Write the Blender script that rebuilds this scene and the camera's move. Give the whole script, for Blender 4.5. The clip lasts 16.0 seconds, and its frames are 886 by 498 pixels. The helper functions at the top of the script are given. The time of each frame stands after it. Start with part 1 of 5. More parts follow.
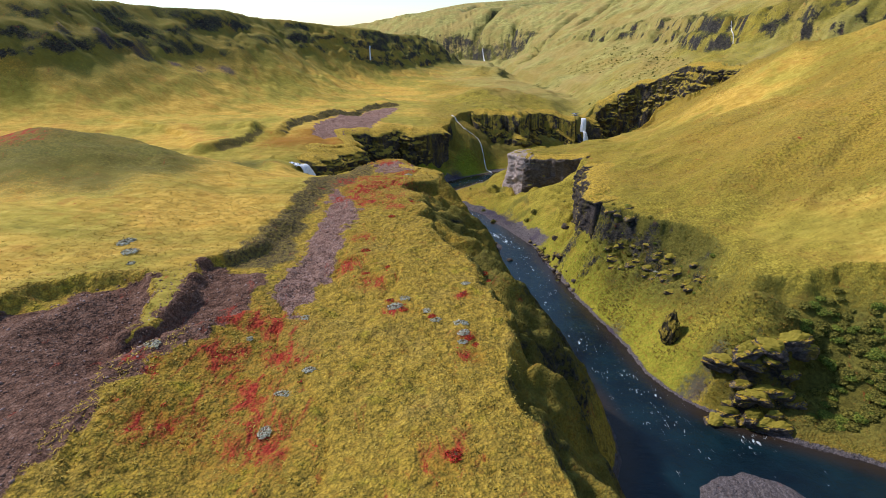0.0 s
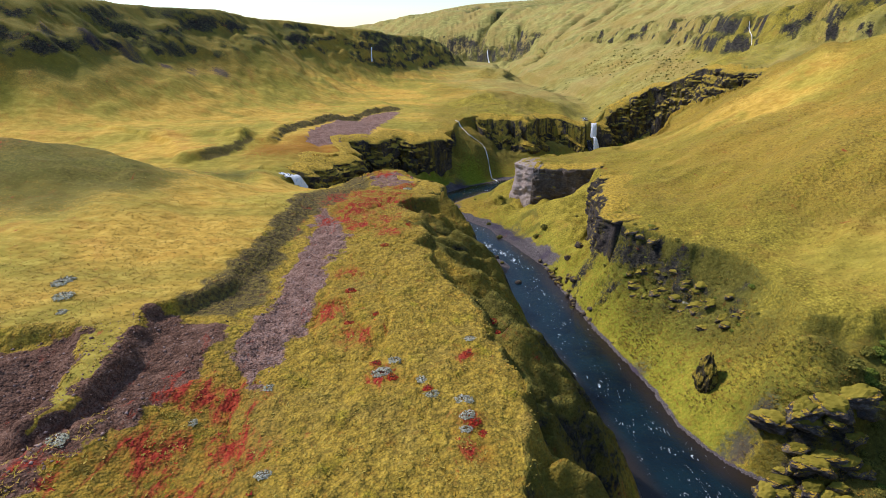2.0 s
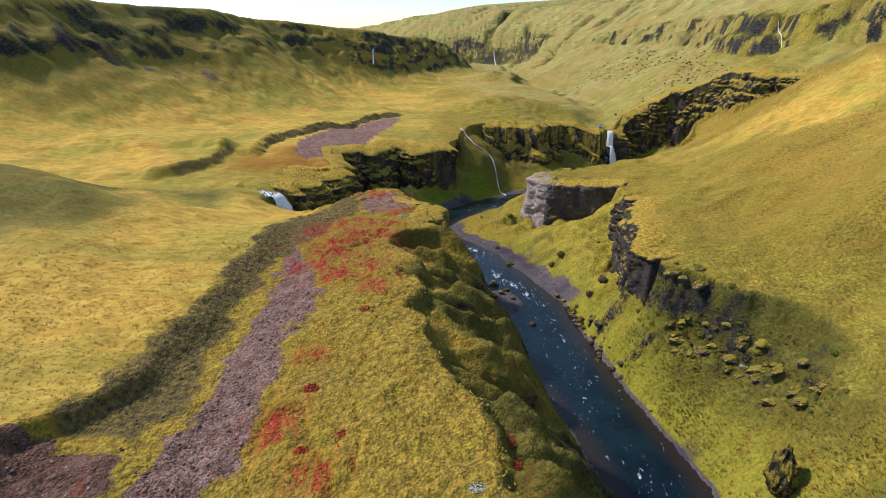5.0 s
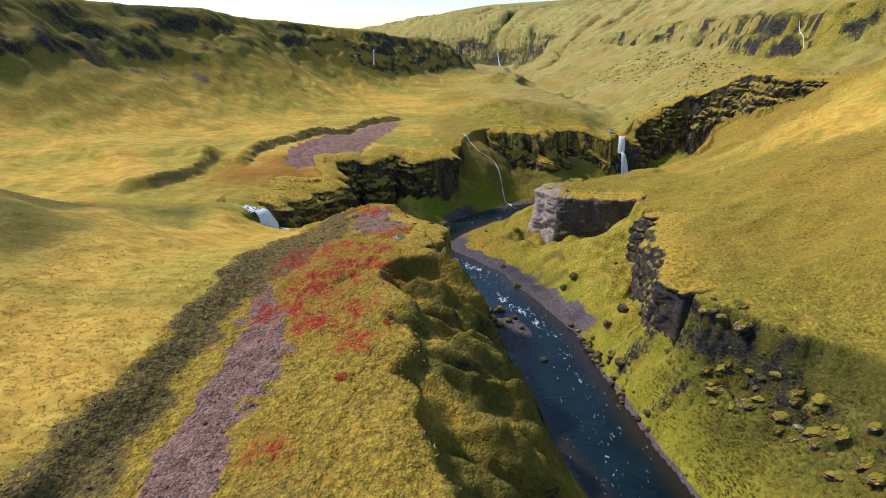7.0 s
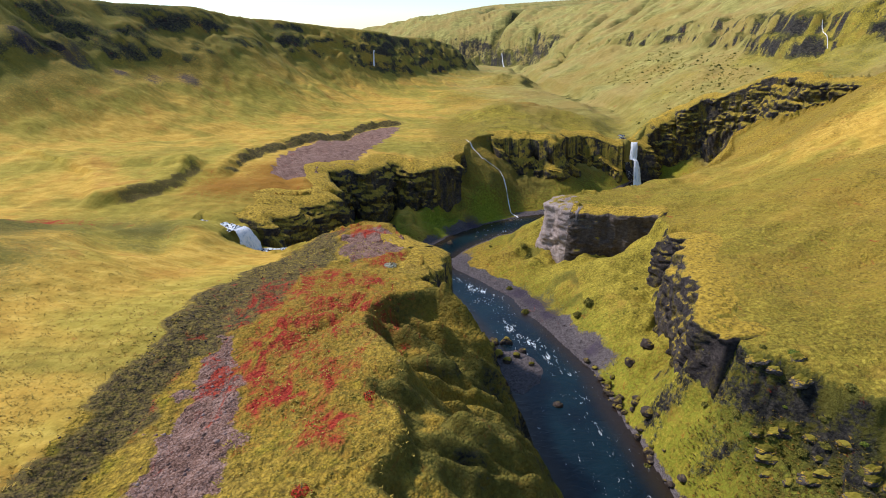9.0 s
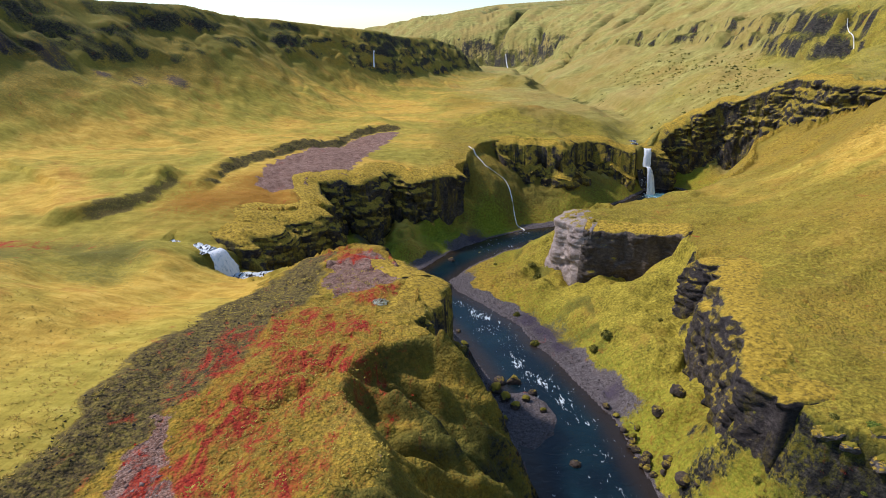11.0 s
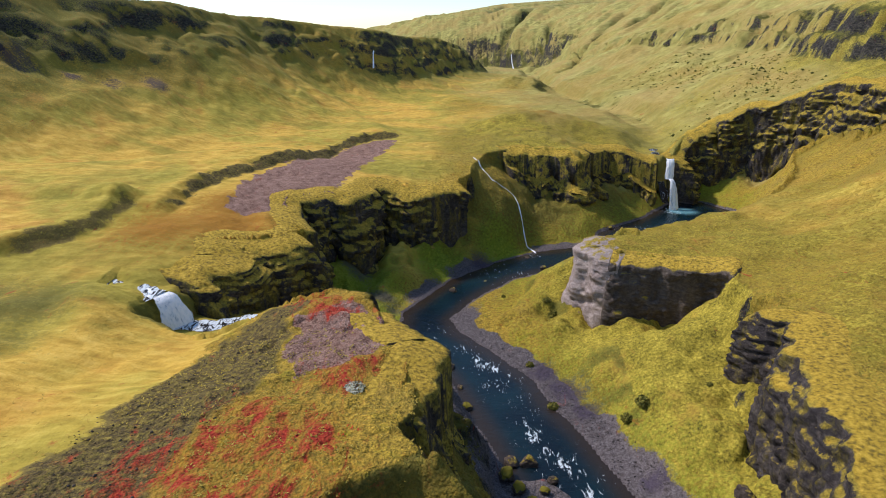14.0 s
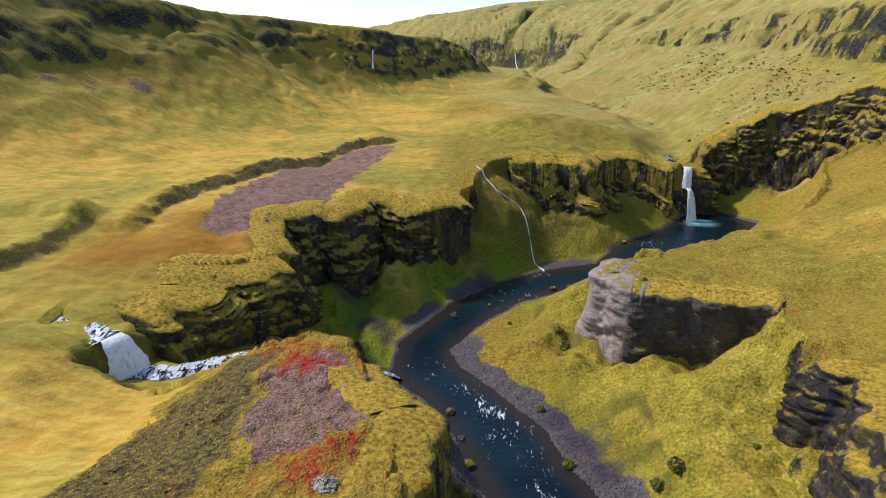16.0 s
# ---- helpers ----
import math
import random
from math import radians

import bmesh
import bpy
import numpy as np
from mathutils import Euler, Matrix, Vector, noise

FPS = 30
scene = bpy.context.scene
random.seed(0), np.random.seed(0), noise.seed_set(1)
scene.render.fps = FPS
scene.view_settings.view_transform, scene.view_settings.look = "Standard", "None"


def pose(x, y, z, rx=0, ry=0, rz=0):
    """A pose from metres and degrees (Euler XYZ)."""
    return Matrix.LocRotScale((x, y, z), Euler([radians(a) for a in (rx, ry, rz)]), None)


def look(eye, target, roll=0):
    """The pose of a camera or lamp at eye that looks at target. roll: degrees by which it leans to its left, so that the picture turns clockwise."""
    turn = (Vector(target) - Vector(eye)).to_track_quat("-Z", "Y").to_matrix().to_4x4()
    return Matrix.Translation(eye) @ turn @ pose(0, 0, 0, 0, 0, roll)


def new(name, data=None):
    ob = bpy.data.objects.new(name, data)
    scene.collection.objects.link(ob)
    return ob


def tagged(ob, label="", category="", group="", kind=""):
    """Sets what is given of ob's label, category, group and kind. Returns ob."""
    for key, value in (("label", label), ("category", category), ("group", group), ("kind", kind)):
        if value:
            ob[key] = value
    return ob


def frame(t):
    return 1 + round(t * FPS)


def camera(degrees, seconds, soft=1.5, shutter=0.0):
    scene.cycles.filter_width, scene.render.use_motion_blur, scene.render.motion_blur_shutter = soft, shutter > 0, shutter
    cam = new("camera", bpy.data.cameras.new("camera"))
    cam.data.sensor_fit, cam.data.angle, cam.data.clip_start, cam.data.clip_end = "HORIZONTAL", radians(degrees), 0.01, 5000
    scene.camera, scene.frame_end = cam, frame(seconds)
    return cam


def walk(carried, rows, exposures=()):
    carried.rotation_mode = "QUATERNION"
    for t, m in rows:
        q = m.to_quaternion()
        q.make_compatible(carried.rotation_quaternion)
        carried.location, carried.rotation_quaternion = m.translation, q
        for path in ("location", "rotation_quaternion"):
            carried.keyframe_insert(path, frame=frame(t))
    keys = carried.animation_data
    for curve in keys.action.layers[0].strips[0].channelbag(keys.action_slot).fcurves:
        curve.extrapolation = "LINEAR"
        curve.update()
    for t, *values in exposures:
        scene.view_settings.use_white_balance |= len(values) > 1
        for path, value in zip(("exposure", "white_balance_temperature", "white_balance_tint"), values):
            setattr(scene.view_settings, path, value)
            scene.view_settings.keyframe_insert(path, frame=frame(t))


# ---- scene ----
cam = camera(76.7, 16.0, 1.0)
PATH = [
    (0.0, (-0.044, -15.333, 59.848), (0.084, 78.059, 24.068), -1.02),
    (1.0, (0.253, -7.844, 59.711), (0.039, 85.585, 24.045), -1.01),
    (2.0, (0.532, -0.400, 59.576), (-0.009, 93.064, 24.014), -1.00),
    (3.0, (0.794, 7.002, 59.444), (-0.062, 100.497, 23.978), -0.99),
    (4.0, (1.038, 14.364, 59.315), (-0.119, 107.885, 23.935), -0.98),
    (5.0, (1.265, 21.686, 59.188), (-0.181, 115.231, 23.885), -0.97),
    (6.0, (1.474, 28.970, 59.064), (-0.251, 122.535, 23.829), -0.96),
    (7.0, (1.666, 36.218, 58.942), (-0.328, 129.799, 23.767), -0.95),
    (8.0, (1.840, 43.430, 58.823), (-0.413, 137.024, 23.698), -0.94),
    (9.0, (1.997, 50.609, 58.707), (-0.508, 144.211, 23.622), -0.93),
    (10.0, (2.136, 57.756, 58.593), (-0.613, 151.363, 23.540), -0.92),
    (11.0, (2.258, 64.872, 58.482), (-0.730, 158.481, 23.452), -0.91),
    (12.0, (2.362, 71.958, 58.373), (-0.859, 165.566, 23.357), -0.90),
    (13.0, (2.448, 79.017, 58.267), (-1.001, 172.619, 23.256), -0.89),
    (14.0, (2.517, 86.049, 58.164), (-1.158, 179.642, 23.148), -0.88),
    (15.0, (2.569, 93.056, 58.063), (-1.329, 186.636, 23.034), -0.87),
    (16.0, (2.603, 100.039, 57.965), (-1.516, 193.603, 22.913), -0.86),
]
walk(cam, [(t, look(e, g, r)) for t, e, g, r in PATH])

# ---- light ----
world = bpy.data.worlds.new("sky")
scene.world = world
world.use_nodes = True
SUN_ELEV, SUN_AZ = 48.0, -64.0          # degrees; azimuth clockwise from +y
wn = world.node_tree
sky = wn.nodes.new("ShaderNodeTexSky")
sky.sky_type = "NISHITA"
sky.sun_disc = False
sky.sun_elevation = radians(SUN_ELEV)
sky.sun_rotation = radians(SUN_AZ)
sky.air_density, sky.dust_density, sky.ozone_density = 1.0, 0.3, 2.5
wn.nodes["Background"].inputs["Strength"].default_value = 0.17
wn.links.new(sky.outputs["Color"], wn.nodes["Background"].inputs["Color"])
sun_data = bpy.data.lights.new("sun", "SUN")
sun_data.energy, sun_data.angle, sun_data.color = 3.95, radians(4.0), (1.0, 0.89, 0.86)
sun = new("sun", sun_data)
_a, _e = radians(SUN_AZ), radians(SUN_ELEV)
sun_from = Vector((math.sin(_a) * math.cos(_e), math.cos(_a) * math.cos(_e), math.sin(_e)))
sun.matrix_world = look(sun_from * 300, (0, 0, 0))
scene.view_settings.exposure = -0.07

# ---- numeric helpers ----


def hash2(ix, iy, seed):
    h = (ix.astype(np.int64) * 374761393 + iy.astype(np.int64) * 668265263 + seed * 1442695041) & 0x7FFFFFFF
    h = ((h ^ (h >> 13)) * 1274126177) & 0x7FFFFFFF
    h = h ^ (h >> 16)
    return (h & 0xFFFF) / 65535.0


def value_noise(x, y, seed):
    x0, y0 = np.floor(x), np.floor(y)
    fx, fy = x - x0, y - y0
    fx, fy = fx * fx * fx * (fx * (fx * 6 - 15) + 10), fy * fy * fy * (fy * (fy * 6 - 15) + 10)
    a, b = hash2(x0, y0, seed), hash2(x0 + 1, y0, seed)
    c, d = hash2(x0, y0 + 1, seed), hash2(x0 + 1, y0 + 1, seed)
    return (a + (b - a) * fx) * (1 - fy) + (c + (d - c) * fx) * fy


def fbm(x, y, size, seed, octaves=4, gain=0.5):
    """Noise from -1 to 1 with features of that size in metres."""
    total, amp, norm = np.zeros_like(x, dtype=float), 1.0, 0.0
    u, v = x / size, y / size
    for k in range(octaves):
        total += amp * (value_noise(u, v, seed + k * 17) * 2 - 1)
        norm += amp
        amp *= gain
        u, v = u * 2.03 * 0.8 - v * 2.03 * 0.6 + 7.3, u * 2.03 * 0.6 + v * 2.03 * 0.8 - 3.1
    return total / norm * 1.4


def cells(x, y, size, seed):
    """Distance to the nearest and the second nearest of scattered centres, in units of size."""
    u, v = x / size, y / size
    x0, y0 = np.floor(u), np.floor(v)
    d1, d2 = np.full_like(u, 9.0), np.full_like(u, 9.0)
    for i in (-1, 0, 1):
        for j in (-1, 0, 1):
            cx, cy = x0 + i, y0 + j
            d = np.hypot(cx + 0.15 + 0.7 * hash2(cx, cy, seed) - u, cy + 0.15 + 0.7 * hash2(cx, cy, seed + 5) - v)
            d2 = np.minimum(d2, np.maximum(d, d1))
            d1 = np.minimum(d1, d)
    return d1, d2


def smooth(a, b, x):
    t = np.clip((x - a) / (b - a), 0, 1)
    return t * t * (3 - 2 * t)


def mix(a, b, t):
    return a + (b - a) * t


def line_distance(x, y, line, closed=False):
    """Distance to a broken line, and how far along it (0 to the number of its pieces) the nearest place lies."""
    pts = list(line) + ([line[0]] if closed else [])
    best, along = np.full_like(x, 1e9, dtype=float), np.zeros_like(x, dtype=float)
    for k, (p, q) in enumerate(zip(pts[:-1], pts[1:])):
        dx, dy = q[0] - p[0], q[1] - p[1]
        t = np.clip(((x - p[0]) * dx + (y - p[1]) * dy) / (dx * dx + dy * dy), 0, 1)
        d = np.hypot(x - p[0] - t * dx, y - p[1] - t * dy)
        near = d < best
        best, along = np.where(near, d, best), np.where(near, k + t, along)
    return best, along


def inside(x, y, ring):
    odd = np.zeros(np.shape(x), dtype=bool)
    for p, q in zip(ring, ring[1:] + ring[:1]):
        if p[1] == q[1]:
            continue
        cross = (p[1] > y) != (q[1] > y)
        odd ^= cross & (x < (q[0] - p[0]) * (y - p[1]) / (q[1] - p[1]) + p[0])
    return odd


def signed(x, y, ring):
    """Distance to a ring's edge: below zero inside."""
    d, _ = line_distance(x, y, ring, True)
    return np.where(inside(x, y, ring), -d, d)


def lattice(x, y, xs, ys, rows):
    """Smooth heights over a coarse chequer of rows (by y) and columns (by x)."""
    z = np.array(rows, dtype=float)

    def weights(v, knots):
        knots = np.array(knots, dtype=float)
        v = np.clip(v, knots[0], knots[-1])
        k = np.clip(np.searchsorted(knots, v) - 1, 0, len(knots) - 2)
        t = (v - knots[k]) / (knots[k + 1] - knots[k])
        return k, t

    kx, tx = weights(x, xs)
    ky, ty = weights(y, ys)

    def cubic(a, b, c, d, t):
        return b + 0.5 * t * (c - a + t * (2 * a - 5 * b + 4 * c - d + t * (3 * (b - c) + d - a)))

    nx, ny = len(xs), len(ys)
    cols = [np.clip(kx + o, 0, nx - 1) for o in (-1, 0, 1, 2)]
    out = []
    for o in (-1, 0, 1, 2):
        r = np.clip(ky + o, 0, ny - 1)
        out.append(cubic(*(z[r, c] for c in cols), tx))
    return cubic(*out, ty)


# ---- plan of the land ----
LEFT_BANK = [(60, -60), (40, -20), (27, 20), (23, 44), (26, 51), (27, 58), (26, 67), (23, 81), (21, 94), (16, 110), (13, 122), (12, 130),
             (10, 140), (9, 148), (6, 158), (3, 166), (0, 173), (-4, 181), (-11, 188), (-11, 200), (-6, 209), (0, 219), (12, 231),
             (24, 239), (38, 243), (47, 257), (58, 266), (68, 276), (76, 286), (84, 292), (91, 291)]
RIGHT_BANK = [(97, 278), (79, 254), (62, 247), (46, 238), (34, 229), (25, 225), (15, 219), (8, 211), (4, 205), (0, 197), (1, 191), (7, 184),
              (11, 179), (15, 173), (17, 166), (21, 159), (24, 150), (27, 140), (28, 130), (30, 117), (33, 103), (36, 88), (38, 74),
              (41, 65), (46, 59), (55, 54), (68, 46), (90, 20), (120, -60)]
WATER = LEFT_BANK + RIGHT_BANK
WEST_RIM = [(30, -60), (14, -10), (8.6, 18), (8.2, 23), (6.4, 28), (5.2, 34), (7.0, 40.5), (7.8, 46), (5.7, 53), (4.4, 59), (1.5, 68), (-1.6, 77), (-5.2, 84), (-1.4, 88), (-3.6, 91.5), (-7.0, 94), (-6.6, 98), (-3.4, 100.5), (-5.6, 103.5), (-9.8, 110),
            (-9.2, 116), (-6, 120.5), (-1.4, 124), (-3.4, 129), (-2, 136), (-1, 149), (-5, 153), (-9, 160), (-16, 163.5), (-22, 166), (-28, 163), (-33, 158.5), (-40, 156.5), (-46.5, 158.5)]
NORTH_RIM = [(-47.5, 162), (-45, 166), (-42, 172), (-40, 178), (-43, 185), (-33, 189), (-29, 194), (-35, 203), (-37, 212), (-31, 217), (-26, 217), (-20, 230), (-7, 231),
             (3, 239), (6, 255), (10, 270), (20, 276), (34, 274), (41, 271), (47, 282), (56, 294), (68, 292), (77, 291), (86, 303), (100, 309),
             (112, 304), (124, 291), (131, 272), (138, 254), (150, 236), (178, 214), (230, 190)]
EAST_RIM = [(226, 172), (172, 198), (144, 219), (126, 240), (115, 260), (106, 264), (97, 247), (82, 231), (62, 219), (47, 211), (38, 207), (30, 201), (27.2, 196), (32, 190.5), (41, 187), (51, 182.5),
            (49, 172), (48, 163), (49, 155), (43, 144), (41, 133), (39, 122), (40, 115), (45, 110), (52, 104), (57, 95), (58, 85), (57, 78),
            (64, 77), (72, 78), (82, 73), (92, 60), (112, 25), (140, -60)]
GORGE = WEST_RIM + NORTH_RIM + EAST_RIM
# how much of the wall's height is sheer cliff under the rim: x, y, reach, share
CLIFFS = [(-8, 100, 22, 0.04), (6, 62, 14, 0.10), (8, 38, 14, 0.14), (8, 12, 14, 0.14), (-4, 88, 8, 0.06), (-3, 147, 9, 0.55), (-10, 128, 10, 0.16), (-30, 163, 8, 0.35),
          (-42, 178, 8, 0.7), (-30, 192, 10, 0.8), (-30, 215, 14, 0.70), (-8, 232, 14, 0.60), (6, 254, 9, 0.08), (10, 268, 7, 0.12), (22, 276, 7, 0.4), (38, 272, 14, 0.42), (60, 290, 16, 0.5),
          (85, 302, 18, 0.85), (112, 304, 14, 0.75), (127, 284, 14, 0.65), (136, 258, 13, 0.6), (150, 236, 16, 0.5), (190, 208, 24, 0.4), (113, 258, 9, 0.25), (126, 238, 12, 0.2), (146, 216, 16, 0.2), (30, 194, 9, 0.78), (40, 188, 7, 0.60), (51, 179, 7, 0.18), (48, 158, 8, 0.42), (42, 135, 9, 0.52),
          (39, 116, 7, 0.20), (52, 103, 9, 0.12), (57, 84, 9, 0.08), (60, 64, 10, 0.12), (90, 262, 16, 0.1), (60, 236, 14, 0.3)]
# level ground between the water and the slopes: x, y, reach, width
BENCHES = [(12, 203, 9, 12), (8, 188, 9, 9), (20, 170, 9, 8), (26, 155, 9, 5), (29, 138, 9, 2.5), (-8, 205, 9, 3), (6, 226, 9, 3), (30, 242, 9, 6),
           (34, 96, 12, 1.5), (40, 72, 8, 2.0), (24, 76, 10, 1.0), (8, 142, 8, 3), (24, 230, 8, 5)]
LEFT_BAR = [(9, 136), (13.5, 133.5), (18, 137), (19, 141), (17.5, 146), (14, 149.5), (8, 149)]
NEAR_BAR = [(33, 40), (35, 45.5), (38.5, 48), (43, 48.8), (47, 47.2), (50, 42.5), (48, 37), (40, 35)]
STREAM = [(-110, 186), (-80, 176), (-62, 171), (-50, 166), (-45.5, 165), (-43, 163.5), (-37, 164.5), (-30, 170), (-23, 175), (-16, 181), (-10, 188)]
STREAM_Z = [24, 22.8, 22.0, 21.6, 21.2, 16.6, 16.0, 15.0, 13.0, 7.0, 0.1]
TURF_EDGE = [(-70, 10), (-53, 36), (-50, 48), (-43, 53), (-38, 53), (-35, 45), (-33.5, 36), (-32, 38), (-33, 46), (-33, 57), (-28.5, 67), (-28, 76), (-29, 98), (-30, 115), (-30, 128)]
HILL_CRAG = [(-2600, -300), (-420, 60), (-215, 190), (-158, 255), (-137, 298), (-106, 355), (-97, 418), (-76, 442), (-57, 461), (-38, 468), (-24, 500), (-11, 572),
             (5, 616), (26, 692), (14, 770), (-160, 850), (-700, 1150), (-2600, 2200)]
# along the hill's crag: x, y, height of the crag's foot, height of the crest, width of the slope below
HILL_KNOTS = [(-420, 60, 48, 74, 80), (-215, 190, 51, 76, 75), (-150, 275, 52, 78, 72), (-106, 355, 53.5, 76, 66), (-97, 418, 51, 73, 58), (-74, 444, 46, 70, 50), (-57, 461, 41, 67, 42), (-38, 468, 32, 61, 34),
              (-14, 560, 31, 60, 40), (2, 615, 31, 60, 40), (24, 690, 26, 50, 30), (-160, 850, 30, 60, 40), (-700, 1150, 40, 90, 60)]
EAST_CRAG = [(300, 150), (205, 232), (172, 268), (157, 295), (150, 340), (152, 400), (147, 432), (125, 514), (113, 590), (102, 680), (92, 738), (62, 800), (10, 846), (-90, 905), (-250, 1030), (-700, 1380), (-2500, 2700)]
# along the eastern crag: x, y, height of its foot, rise of the crag
EAST_KNOTS = [(300, 150, 62, 12), (172, 268, 51, 14), (152, 330, 49, 16), (150, 400, 52, 13), (147, 432, 54, 11), (125, 514, 53, 6), (113, 590, 45, 6), (102, 680, 38, 12), (92, 738, 29, 26), (62, 800, 21, 30), (10, 846, 21, 28), (-250, 1030, 24, 20)]
FAR_CLEFTS = [[(46, 838), (64, 872), (96, 925), (150, 990), (210, 1040)], [(42, 960), (62, 1050), (76, 1110)], [(-105, 1300), (-60, 1360), (5, 1420)], [(84, 745), (104, 790), (112, 830)],
              [(88, 570), (104, 620), (138, 690), (170, 720)], [(-20, 1010), (5, 1060), (20, 1090)], [(165, 640), (205, 690), (260, 720)]]
CRAG_BAND = [(46, 160), (41, 146), (37.5, 133), (36, 122), (38, 112), (45, 105), (50, 96), (53, 84)]
FAR_GORGE = [(77, 286), (75, 305), (82, 335), (80, 390), (70, 440), (62, 500), (60, 560), (68, 640), (74, 715), (50, 782), (0, 826), (-100, 884), (-250, 1005), (-700, 1350), (-2500, 2650)]
RAVINE = [(92, 291), (106, 289), (116, 276), (124, 258), (140, 234), (175, 206), (228, 181)]
RAVINE_Z = [0.5, 5, 13, 22, 36, 50, 68]

WEST_X = [-130, -80, -55, -38, -29, -20, -5, 20]
WEST_Y = [-40, 20, 55, 85, 105, 125, 145, 165, 185, 220, 265, 320]
WEST_Z = [[36, 36, 35, 33, 31, 30, 28, 28], [35, 34, 33, 31.5, 30.6, 27.6, 27.5, 27], [35, 34, 32.8, 31.4, 30.6, 27.9, 28.3, 27.5],
          [34, 33.5, 32.2, 30.8, 30.4, 29.0, 29.4, 27], [33, 33, 30.6, 30.4, 29.8, 28.2, 27.6, 26], [32, 32, 28.6, 26.6, 26.4, 25.8, 25.2, 24],
          [31, 30.5, 25.5, 21.6, 21.8, 22.8, 23, 22], [24, 24, 22.5, 18.6, 20.0, 22.8, 22.6, 21], [25, 25.5, 25, 22.5, 21.5, 21, 20, 20],
          [28, 27, 27, 25, 23.5, 22.5, 20.5, 20], [30, 29, 28, 26.5, 25.5, 24, 22, 21], [30, 28, 27, 26, 25, 24.5, 23.5, 22]]
EAST_X = [30, 45, 60, 75, 95, 120, 140, 170]
EAST_Y = [-40, 30, 62, 95, 120, 150, 180, 215, 250, 300]
EAST_Z = [[20, 21, 23, 27, 34, 42, 48.5, 58], [18, 19, 21, 24, 31, 39, 46, 56], [17, 17, 18, 20.5, 29, 38, 45, 56], [17, 18, 19.6, 23, 31, 40, 47, 58],
          [21, 21.5, 22.5, 27, 35, 44, 50.5, 60], [21, 21.5, 22.5, 27.5, 36, 45, 52, 62], [18.5, 18.5, 19.8, 22.5, 30, 40, 50, 62], [18, 17, 17.5, 19, 26, 38.5, 53, 66],
          [14, 14, 14, 15, 20, 35, 51, 66], [14, 14, 14, 14, 17, 33, 48, 64]]


def nearby(x, y, knots, column):
    """A value blended from the knots round a place, the nearest most."""
    total, weight = np.zeros_like(x, dtype=float), np.zeros_like(x, dtype=float)
    for knot in knots:
        w = 1 / ((x - knot[0]) ** 2 + (y - knot[1]) ** 2 + 250) ** 1.6
        total += w * knot[column]
        weight += w
    return total / weight


def hill_depth(x, y):
    """Metres behind the foot of the western hill's crag: below zero on the slope in front of it."""
    return -signed(x, y, HILL_CRAG) + 5 * fbm(x, y, 38, 42, 4) + 1.5 * fbm(x, y, 9, 43, 2)


def east_depth(x, y):
    """Metres behind the foot of the eastern crag."""
    return -signed(x, y, EAST_CRAG + [(6000, 2700), (6000, -3000)]) + 6 * fbm(x, y, 30, 49, 3) + 2.5 * fbm(x, y, 9, 57, 3)


def clefts(x, y):
    """Nearness to the gullies of the far eastern slope, 0 to 1."""
    d = np.full_like(x, 1e9, dtype=float)
    wide = 5 + 0.006 * np.maximum(y - 500, 0)
    for line in FAR_CLEFTS:
        d = np.minimum(d, line_distance(x + 6 * fbm(x, y, 40, 66, 3), y + 8 * fbm(x, y, 40, 67, 3), line)[0])
    return np.exp(-(d / wide) ** 2)


def north_line(x):
    """Where the low land hands over to the land north of the gorge."""
    return np.interp(x, [-130, -60, 0, 30, 60, 95, 108, 120, 135, 160, 230, 400], [225, 255, 252, 255, 272, 292, 284, 262, 238, 212, 178, 110])


